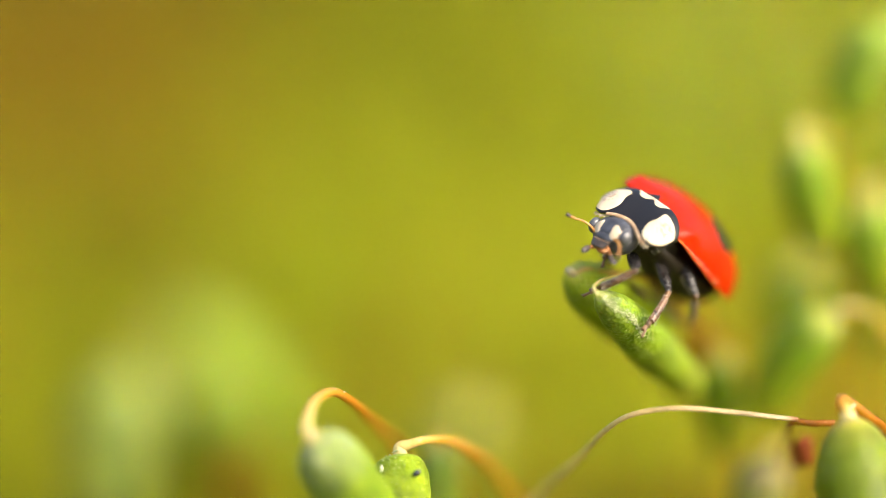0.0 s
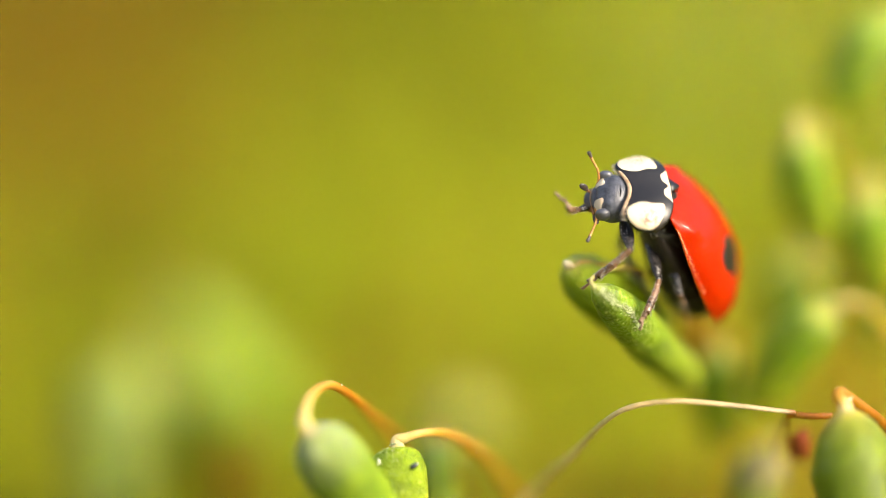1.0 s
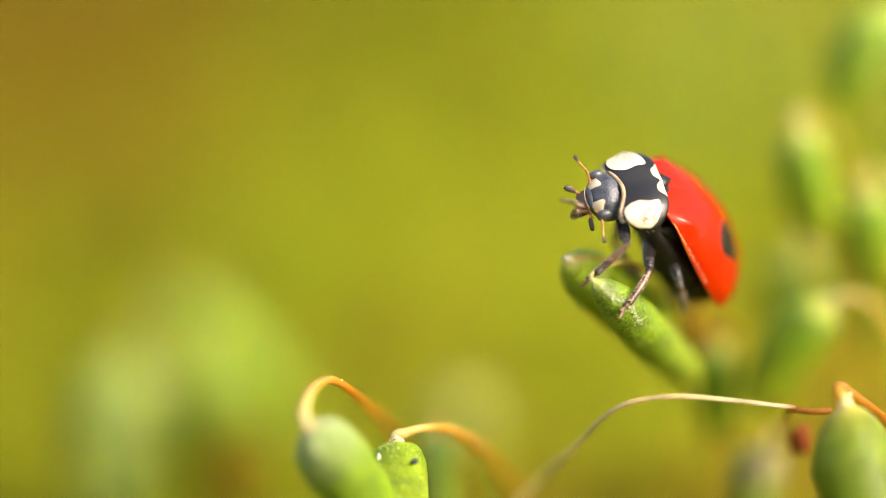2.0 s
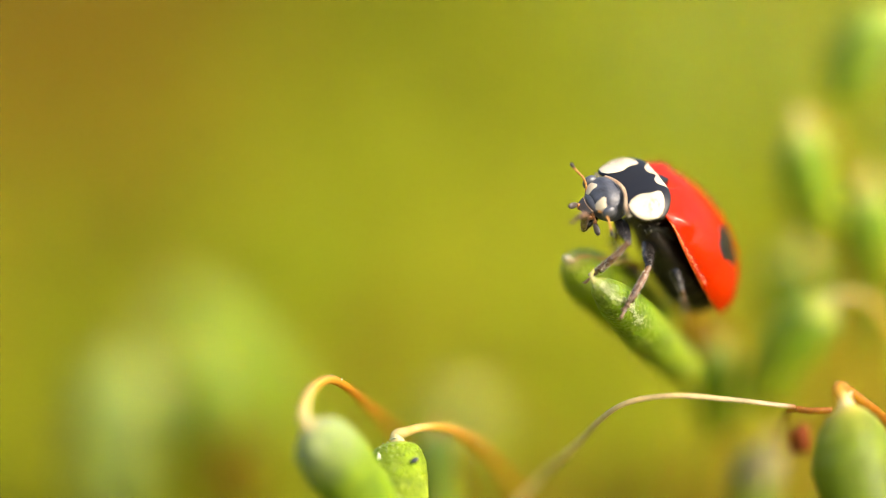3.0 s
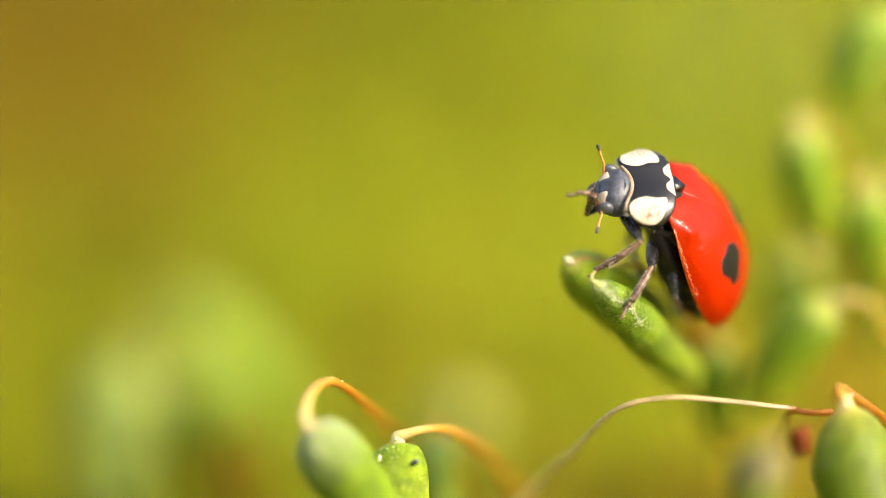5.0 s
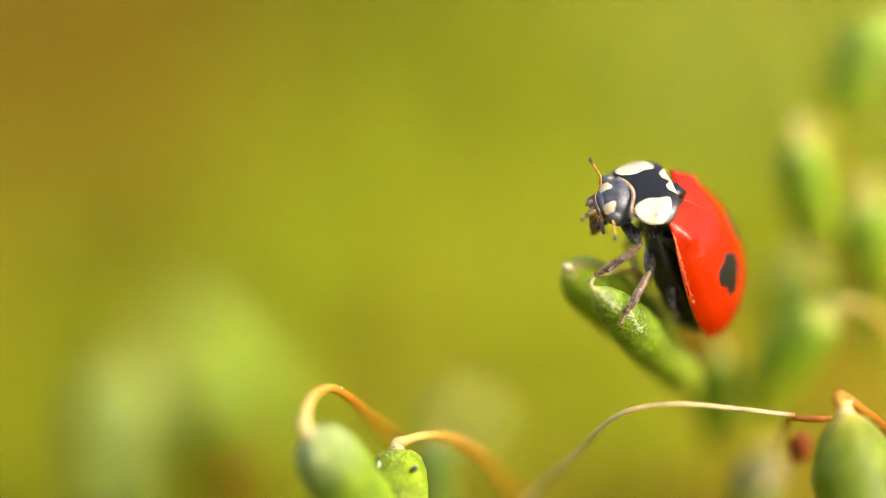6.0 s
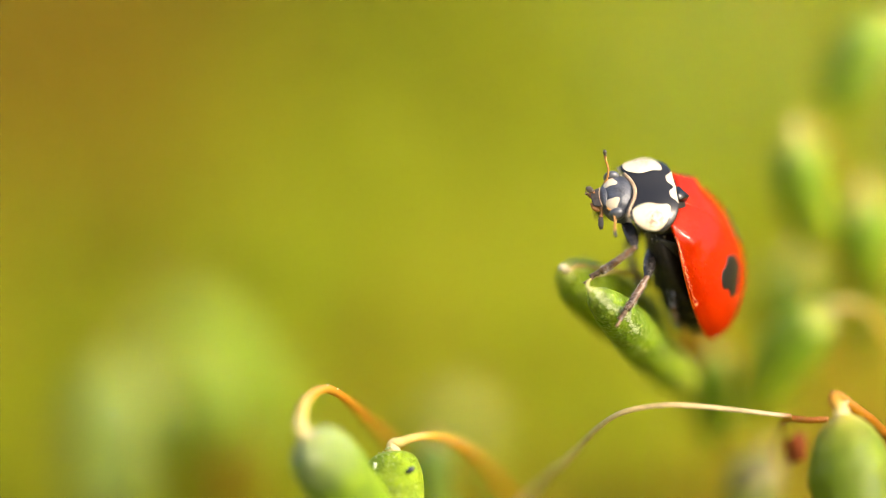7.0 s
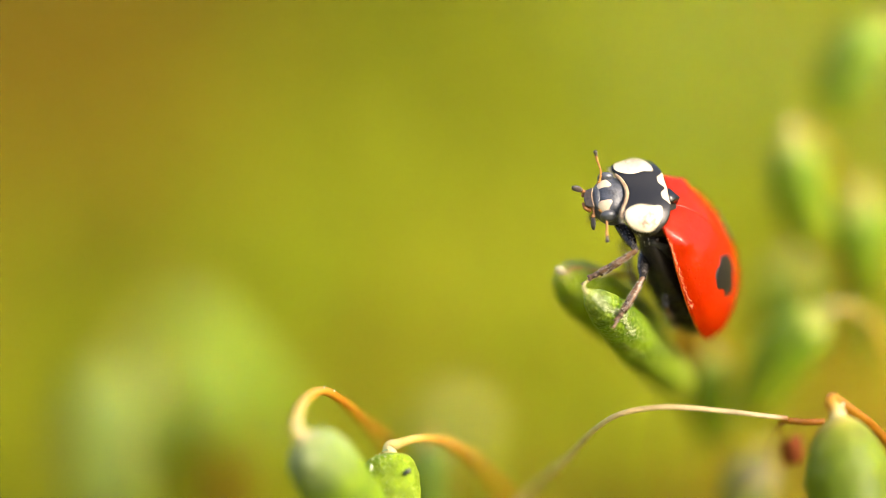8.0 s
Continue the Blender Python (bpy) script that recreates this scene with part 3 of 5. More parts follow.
    # added capsule that gives the brown blur below the ladybird
    sporophyte("ochre-brown capsule added for a brown blur", (6.07, 5.43, 12.50), (6.57, 6.06, 10.38), [(6.01, 5.49, 12.70), (6.22, 5.94, 12.65), (6.69, 7.09, 11.80)], (7.19, 8.59), wide=0.747, skin=OCHRE_BROWN, stem=RUSSET, seed=19)
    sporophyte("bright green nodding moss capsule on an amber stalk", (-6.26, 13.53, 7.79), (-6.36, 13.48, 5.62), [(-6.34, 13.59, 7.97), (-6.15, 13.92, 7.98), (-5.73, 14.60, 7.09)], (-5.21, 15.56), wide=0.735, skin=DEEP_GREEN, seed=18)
    # added capsule that gives the ochre blur at the lower left
    sporophyte("ochre-brown capsule added for a brown blur", (-5.30, 12.49, 6.60), (-5.39, 12.39, 4.30), [(-5.39, 12.57, 6.82), (-5.19, 12.88, 6.80), (-4.75, 13.51, 5.76)], (-4.25, 14.50), wide=0.786, skin=OCHRE_BROWN, stem=RUSSET, seed=20)
    straw = link("dry_straw", tube(spline([(8.34, -1.81, 12.38), (7.91, -1.97, 12.48), (6.83, -2.17, 12.68), (5.51, -2.19, 12.79), (4.45, -2.01, 12.57), (3.81, -1.48, 11.97), (3.17, -0.45, 10.87), (2.38, 0.77, 9.64), (1.59, 2.08, 7.99), (1.10, 9.82, 2.79)], 10), lambda f: 0.062 + 0.06 * f * f, 8, 0.55), STRAW)
    tagged(straw, "thin bleached dry straw bent in an arch over the moss", "straw")
    stalk = link("broken_stalk", tube(spline([(9.24, -1.42, 12.15), (8.74, -1.42, 12.14), (8.28, -1.20, 12.09), (8.20, 0.18, 11.37), (8.28, 3.07, 9.60), (8.33, 6.17, 6.32), (8.27, 5.18, 3.08)], 8), 0.085, 8), RUST)
    tagged(stalk, "red-brown broken moss stalk bent at the top", "stalk")
    husk = link("husk", blob((8.57, 0.24, 10.84), (0.30, 0.28, 0.36), 12, 16, 0.5, 3), RUSSET)
    tagged(husk, "small dark red-brown seed husk caught among the stalks", "husk")
    grain("glossy dark speck stuck to a capsule", (-0.62, -2.86, 11.41), (0.125, 0.06, 0.07), MITE, turn=(0, -40, 0))
    grain("small dark speck stuck to a capsule", (-1.42, -2.84, 11.12), (0.04, 0.03, 0.05), MITE, turn=(0, 0, 0))
    grain("pale crust on the edge of a capsule", (-1.44, -2.60, 11.40), (0.04, 0.04, 0.12), CRUST_SPARKLE, turn=(0, 0, 0))
    grain("dew drop on a pale green capsule", (-2.84, -5.06, 12.45), (0.13, 0.05, 0.13), DROP, turn=(0, 0, 0))
    # three pale grains added as white sparkles of light
    grain("tiny pale grain painting a sparkle on an arched stalk", (-2.55, -2.02, 13.22), (0.022, 0.018, 0.018), CRUST_SPARKLE, turn=(0, 0, 0))
    grain("tiny pale grain painting a sparkle on an arched stalk", (-2.31, -1.80, 13.06), (0.018, 0.018, 0.018), CRUST_SPARKLE, turn=(0, 0, 0))
    grain("tiny pale grain painting a sparkle on a golden neck", (9.60, -2.52, 12.97), (0.035, 0.03, 0.03), CRUST_SPARKLE, turn=(0, 0, 0))


def far_sporophytes():
    rng = random.Random(21)
    first = None
    for k in range(20):
        y = rng.uniform(34, 105)
        x = rng.uniform(3, 13 + 0.09 * y)
        turn = rng.uniform(0, 360)
        z = ground_height(x, y)
        if first is None:
            first = sporophyte("green nodding moss capsule on an amber stalk", (x, y - 1.3, z + 8.6), (x + 0.3, y - 2.2, z + 5.4), [(x, y - 0.9, z + 9.6), (x, y - 0.1, z + 9.4), (x, y + 0.4, z + 8.0)], (x, y + 0.3))
        else:
            copy_thing(first, pm(x, y, z - 0.2, rng.uniform(-8, 8), rng.uniform(-8, 8), turn))


# ---- the ladybird: x forwards, y to its left, z up, from the front of the wing cases ----
BODY = 3.789
TILT = 0.191


def case_swell(s):
    return math.sin(min(s / 0.70, 1) * math.pi / 2)


def case_half(s):
    return 1.803 * max(0.0, 1 - s ** 6.0) ** 0.369 * (0.50 + 0.50 * case_swell(s))


def case_top(s):
    return 1.345 * max(0.0, 1 - s ** 3.795) ** 0.452 * (0.785 + 0.215 * case_swell(s))


def tilted(x, y, z):
    """From the wing cases' own level to the body's: they slope down to the rear."""
    c, s = math.cos(TILT), math.sin(TILT)
    return Vector((x * c - z * s + 0.082, y, x * s + z * c + 0.021))


def case_point(s, phi, side):
    """Wing case: s from its front to its tip, phi from the seam down to the rim."""
    s = min(max(s, 0.0), 1.0)
    a, b = case_half(s), case_top(s)
    low = 0.673 * (1 - s) ** 1.377
    y = a * max(0.0, math.sin(phi)) ** 1.095
    z = low + (b - low) * max(0.0, math.cos(phi)) ** 0.935
    # the front edge rolls under, the shoulder swells, the rim flares a little
    z -= 0.36 * (1 - min(s / 0.34, 1)) ** 2.4 * max(0.0, math.cos(phi)) ** 0.5
    knob = math.exp(-((s - 0.15) / 0.05) ** 2 - ((phi - 0.95) / 0.22) ** 2)
    flare = max(0.0, (phi - 1.36) / 0.21) ** 2 * min(1.0, s / 0.05) * min(1.0, (1 - s) / 0.2)
    y += 0.075 * knob + 0.03 * flare
    z += 0.075 * knob + 0.02 * flare
    x = -BODY * s - 0.16 * (1 - s) ** 8 * math.exp(-(phi / 0.25) ** 2) + 0.20 * (1 - s) ** 4 * max(0.0, (phi - 0.5) / 1.07) ** 2
    x -= 0.40 * (1 - s) ** 8 * max(0.0, (phi - 1.0) / 0.57) ** 2
    return tilted(x, side * (0.004 + y), z)


def build_ladybird():
    bug = new("ladybird")
    tagged(bug, "red ladybird with black spots and black and white shield", "ladybird")
    # wing cases
    dots = random.Random(12)
    for side in (1, -1):
        def shell(u, v):
            return case_point(1 - (1 - u) ** 2.2, v * math.pi / 2, side)

        case = thick(part("wing_case", grid(shell, 60, 36), RED, bug, "glossy red wing case with one black spot"), 0.05)

        def skin(q, f):
            return numeric_normal(lambda m, n: case_point(m, n, side), q, f, Vector((0, side * 0.8, 1)))

        def spot_edge(a, r):
            k = r * (1 + 0.10 * math.sin(3 * a + 0.6) + 0.08 * math.sin(4 * a - 0.4) + 0.05 * math.sin(7 * a + 2))
            return 0.574 + 0.122 * k * math.cos(a), 0.52 + 0.32 * k * math.sin(a)
        part("spot", patch(skin, spot_edge, 0.034, 12, 48), SPOT, case, "black spot")
        rim = [case_point(1 - (1 - i / 150) ** 2.2, math.pi / 2, side) for i in range(151)]
        # added beads, brighter than the case, draw the light glints by the rim
        glint_beads = bmesh.new()
        for k in range(100):
            q, f = 0.01 + 0.50 * dots.random(), math.pi / 2 - 0.03 - 0.13 * dots.random() ** 1.6 * (0.45 + 0.55 * max(0, 1 - k / 90))
            p, n = skin(q, f)
            r = dots.uniform(0.012, 0.022)
            blob(p + n * 0.027, (r, r, r * 0.9), 4, 6, 0, 0, glint_beads)
        part("beading", glint_beads, GLINT_BEAD, case, "bright orange beads painting the glints along the edge")
        part("rim", tube(rim, lambda f: 0.026 + 0.010 * math.sin(f * 430) * math.sin(f * 61 + 1), 8), RIM, case, "thin red rim with orange highlights painted in")
    # small triangular plate between the wing cases
    tri = bmesh.new()
    vs = [tri.verts.new(v) for v in ((0.06, 0.20, 0.90), (-0.17, 0, 1.03), (0.06, -0.20, 0.90), (0.08, 0.24, 0.72), (-0.30, 0, 0.85), (0.08, -0.24, 0.72))]
    for f in ((0, 1, 2), (5, 4, 3), (0, 3, 4, 1), (1, 4, 5, 2), (2, 5, 3, 0)):
        tri.faces.new([vs[i] for i in f])
    part("scutellum", tri, BLACK, bug, "small black plate")
    # underside
    def belly(u, v):
        a, b = math.pi * (0.002 + 0.996 * u), 2 * math.pi * v
        x = math.cos(a)
        ring = 1 + 0.035 * math.sin(x * 24) * (1 if x < 0.2 else 0.2)
        y = math.sin(a) ** 0.55 * math.cos(b) * ring
        z = math.sin(a) ** 0.55 * math.sin(b) * ring
        return tilted(-2.05 + 1.85 * x, 1.36 * y, 0.02 + 0.12 * x + (1.08 * (0.5 + 0.5 * ((1 - x) / 2) ** 0.7) if z < 0 else 0.30) * z)
    part("abdomen", grid(belly, 48, 30, wrap=True), BELLY, bug, "dark ridged underside")
    part("thorax", blob((-0.22, 0, 0.26), (0.50, 0.74, 0.56), 18, 24, 0.08, 2), BELLY, bug, "dark chest")

    for side in (1, -1):
        part("side_plate", blob((-0.62, side * 0.80, 0.06), (0.40, 0.10, 0.24), 12, 16, 0.35, side), PLATE, bug, "grey-brown plate above the legs")
    # shield
    def shield_raw(a, b):
        e = abs(a) ** 3.9
        hw = 1.193 - 0.15 * b ** 1.5 - 0.05 * (1 - b) ** 2
        back = -0.06 + 0.12 * a * a + 0.223 * abs(a) ** 7
        front = 0.995 + 0.087 * a * a - 0.446 * abs(a) ** 8 - 0.20 * max(0.0, 1 - (a / 0.7) ** 2) ** 2 - (0.16 * a ** 4 if a < 0 else 0)
        top = 0.584 - 0.571 * b ** 1.6 + 0.16 * b * b * max(0.0, 1 - (a / 0.65) ** 2)
        return Vector((back + (front - back) * b, a * hw, top * (1 - e) + 0.105 * e - 0.189 * b * b * e))

    def shield_fn(a, b):
        return numeric_normal(shield_raw, a, b, Vector((0.25, 0, 1)) + Vector((0, a, 0)))
    shield = thick(part("pronotum", grid(shield_raw, 44, 24, -1, 1, 0, 1), BLACK, bug, "black shield with white side patches"), 0.06)
    for side in (1, -1):
        def side_edge(t, r):
            c, s = math.cos(t), math.sin(t)
            k = (abs(c) ** 4.5 + abs(s) ** 4.5) ** (-1 / 4.5)
            inner = 0.439 if side > 0 else 0.394
            a = (0.993 + inner) / 2 + ((0.993 - inner) / 2 + (0.025 * math.sin(5 * t) if c < 0 else 0)) * r * k * c
            b = 0.575 + 0.41 * r * k * s
            return side * a, b
        part("side_patch", patch(shield_fn, side_edge, 0.036, 10, 48), PALE, shield, "cream-white side patch")

    def hind_strip(u, v):
        deep = 0.08 + 0.16 * math.exp(-((abs(u) - 0.47) / 0.34) ** 4)
        deep *= 1 - abs(u) ** 6
        p, n = shield_fn(0.43 * u, 0.012 + deep * v)
        rim_ = v < 0.02 or v > 0.9 or abs(u) > 0.97
        return p + n * (0.010 if rim_ else 0.036)
    part("hind_mark", grid(hind_strip, 48, 10, -1, 1), PALE, shield, "cream scalloped mark along the hind edge")

    def flange(u, v):
        p = shield_raw(0.12 + 0.62 * u, 1.0)
        w = 0.02 + 0.06 * (1 - u * u)
        crinkle = 0.008 * noise.noise(Vector((u * 9, v * 2, 5)))
        return p + Vector((w * v + crinkle, 0, 0.03 * math.sin(v * 3.1) - 0.05 * v * v + crinkle))
    thick(part("front_edge", grid(flange, 60, 6, -1, 1), TAN, shield, "translucent tan front edge"), 0.02)
    fringe = bmesh.new()
    tuft = random.Random(31)
    for k in range(90):
        u = tuft.choice((-1, 1)) * tuft.uniform(0.45, 0.98)
        p = shield_raw(0.84 * u, 1.0) + Vector((-0.04, 0, -0.05))
        d = Vector((tuft.uniform(0.6, 1.2), tuft.uniform(-0.3, 0.3), tuft.uniform(-0.9, -0.2))) * 0.10
        tube([p, p + d * 0.55 + Vector((0, 0, 0.01)), p + d], lambda f: 0.010 * (1.15 - f), 4, bm=fringe)
    part("neck_fringe", fringe, FRINGE, shield, "pale neck fringe")

    # head
    def head_raw(a, b):
        """a: sideways angle, b: up angle, round the front of the head."""
        c = math.cos(b)
        p = Vector((0.49 * c * math.cos(a), 0.60 * c * math.sin(a), 0.45 * math.sin(b)))
        p.x += 0.05 * max(0, -math.sin(b)) - 0.04 * math.exp(-((p.y / 0.2) ** 2)) * (1 if p.x > 0 else 0)
        return p

    def head_fn(a, b):
        p = head_raw(a, b)
        return p, Vector((p.x / 0.24, p.y / 0.36, p.z / 0.20)).normalized()
    skull = part("head", grid(lambda u, v: head_raw(2 * math.pi * v, -1.569 + 3.138 * u), 26, 48, wrap=True), HEAD, bug, "black head with painted blue sky sheen and two white face spots")
    for side in (1, -1):
        eye = part("eye", blob((0.25, side * 0.50, 0.06), (0.19, 0.135, 0.20), 16, 22), EYE, skull, "dark grey compound eye")

        def face_edge(t, r):
            k = r * (1 + 0.16 * math.cos(3 * t + 0.5))
            return side * (0.52 + 0.27 * k * math.cos(t)), 0.22 + 0.40 * k * math.sin(t)
        part("face_spot", patch(head_fn, face_edge, 0.014, 6, 28), PALE, skull, "cream-white face spot")
    def lip(u, v):
        y = -0.24 + 0.48 * u
        bend = 0.06 * math.cos(u * math.pi - math.pi / 2)
        return Vector((0.44 + 0.10 * v + bend, y * (1 - 0.25 * v * v), -0.17 - 0.18 * v))
    thick(part("upper_lip", grid(lip, 14, 8), DUSK, skull, "dark upper lip"), 0.06)
    part("brow", blob((0.33, 0, -0.10), (0.20, 0.33, 0.15), 12, 20), HEAD, skull, "black brow with painted blue sky sheen")
    part("lip_line", tube([Vector((0.47 + 0.06 * math.cos(u * math.pi - math.pi / 2), -0.25 + 0.5 * u, -0.165)) for u in [i / 12 for i in range(13)]], 0.012, 8), TAN, skull, "pale lip edge")
    for side in (1, -1):
        jaw = tube(spline([(0.36, side * 0.22, -0.36), (0.50, side * 0.20, -0.40), (0.56, side * 0.08, -0.42)], 6), lambda f: 0.075 - 0.045 * f, 10)
        part("jaw", jaw, AMBER, skull, "amber jaw")
    part("mouth", blob((0.33, 0, -0.36), (0.17, 0.22, 0.10), 10, 16, 0.2, 4), AMBER, skull, "amber mouthparts")

    # feelers: x along the feeler
    feelers = {}
    for key, side in (("far", -1), ("near", 1)):
        line = spline([(0, 0, 0), (0.14, 0.03 * side, 0.05), (0.36, 0.04 * side, 0.06), (0.60, 0.0, 0.0), (0.84, -0.05 * side, -0.02)], 8)

        def bead(f):
            club = 0.020 * max(0, (f - 0.72) / 0.28) ** 0.8 if f > 0.72 else 0
            return (0.026 + 0.007 * math.cos(f * 60)) * (1.35 if f < 0.12 else 1) + club
        horn = part("antenna", tube(line, bead, 10), HORN, skull, "amber beaded antenna")
        # the dusky club is joined to its feeler by a second material
        horn.data.materials.append(DUSK)
        for poly in horn.data.polygons:
            if poly.center.x > 0.70 * MM:
                poly.material_index = 1
        feelers["antenna_" + key] = horn
        bm = tube(spline([(0, 0, 0), (0.10, 0.03, 0), (0.22, 0.03, 0), (0.30, 0.0, 0)], 5), lambda f: 0.040 + 0.012 * math.sin(f * 9), 10)
        tube([(0.27, 0, 0), (0.34, 0.0, 0), (0.48, 0.0, 0), (0.58, 0, 0)], lambda f: 0.035 + 0.058 * math.sin(min(1, f * 1.3) * 1.57) - 0.05 * f ** 3, 12, 0.5, bm)
        palp = part("palp", bm, AMBER, skull, "amber palp with a dark axe-shaped tip")
        palp.data.materials.append(DUSK)
        for poly in palp.data.polygons:
            if poly.center.x > 0.30 * MM:
                poly.material_index = 1
        feelers["palp_" + key] = palp

    # legs: x along each piece
    legs = {}
    rng = random.Random(8)
    for key, femur, lower in (("front_near", 1.013, 1.55), ("front_far", 1.01, 1.65), ("mid_near", 1.092, 1.439), ("mid_far", 1.09, 1.44), ("hind_near", 1.1, 1.6), ("hind_far", 1.2, 1.8)):
        thigh = tube(spline([(-0.06, 0, 0), (femur * 0.3, 0, 0.03), (femur * 0.7, 0, 0.02), (femur, 0, 0)], 7), lambda f: 0.085 + 0.075 * math.sin(min(1, f * 1.15) * math.pi) ** 0.8, 14, 0.8)
        leg = part("leg", thigh, LEG, bug, "black hairy leg with brown shin")
        shin = lower * 0.66
        bm = tube(spline([(-0.03, 0, 0), (shin * 0.4, 0, 0.025), (shin, 0, 0)], 9), lambda f: 0.070 + 0.034 * f ** 1.5 - 0.02 * f ** 12, 12, 0.85)
        tibia = part("shin", bm, SHIN, leg, "dark brown shin")
        hairs = bmesh.new()
        for k in range(130):
            f, a = rng.uniform(0.1, 1), rng.uniform(0, 6.28)
            d = Vector((0, math.cos(a), math.sin(a)))
            p = Vector((shin * f, 0, 0.02)) + d * (0.066 + 0.032 * f ** 1.5)
            tube([p, p + d * 0.022 + Vector((0.035, 0, 0)), p + d * 0.032 + Vector((0.07, 0, 0))], lambda f: 0.005 * (1.1 - f), 4, bm=hairs)
        part("hairs", hairs, HAIR, leg, "fine pale hairs")
        down = bmesh.new()
        for k in range(90):
            f, a = rng.uniform(0.15, 0.98), rng.uniform(0, 6.28)
            d = Vector((0, math.cos(a), 0.8 * math.sin(a)))
            p = Vector((femur * f, 0, 0.02)) + d * (0.080 + 0.070 * math.sin(min(1, f * 1.15) * math.pi) ** 0.8)
            tube([p, p + d * 0.016 + Vector((0.03, 0, 0)), p + d * 0.028 + Vector((0.065, 0, 0))], lambda f: 0.005 * (1.1 - f), 4, bm=down)
        part("down", down, HAIR, leg, "fine pale down")
        toe = bmesh.new()
        t0 = shin - 0.03
        span = lower - t0
        tube(spline([(t0, 0, 0), (t0 + span * 0.16, 0, -0.03), (t0 + span * 0.3, 0, -0.02)], 5), lambda f: 0.050 + 0.028 * f, 10, bm=toe)
        tube(spline([(t0 + span * 0.25, 0, -0.02), (t0 + span * 0.42, 0, -0.05), (t0 + span * 0.58, 0, -0.05)], 5), lambda f: 0.045 + 0.035 * f, 10, 0.7, bm=toe)
        tube(spline([(t0 + span * 0.5, 0, -0.01), (t0 + span * 0.75, 0, 0.0), (t0 + span * 0.92, 0, 0)], 5), lambda f: 0.030 + 0.012 * f, 10, bm=toe)
        for s in (1, -1):
            tube(spline([(t0 + span * 0.9, 0, 0), (t0 + span * 0.97, 0.035 * s, 0), (t0 + span, 0.05 * s, -0.05)], 4), lambda f: 0.020 * (1.1 - f), 6, bm=toe)
        foot = part("foot", toe, FOOT, leg, "brown jointed foot with two claws")
        legs[key] = (leg, tibia, foot, next(c for c in leg.children if c.name.startswith("hairs")))
    for side in (1, -1):
        tufts = bmesh.new()
        for k in range(14):
            p = Vector((rng.uniform(-0.30, 0.12), side * rng.uniform(0.70, 0.86), rng.uniform(-0.10, 0.34)))
            d = Vector((rng.uniform(-0.6, 0.2), side * rng.uniform(0.5, 1.0), rng.uniform(-0.5, 0.3))) * 0.09
            tube([p, p + d * 0.6 + Vector((0, 0, 0.015)), p + d], lambda f: 0.008 * (1.15 - f), 4, bm=tufts)
        part("side_hairs", tufts, HAIR, bug, "short pale hairs on the chest")
    return bug, shield, skull, feelers, legs


build_ground()
build_moss()
build_sporophytes()
far_sporophytes()
LADYBIRD, SHIELD, SKULL, FEELERS, LEGS = build_ladybird()


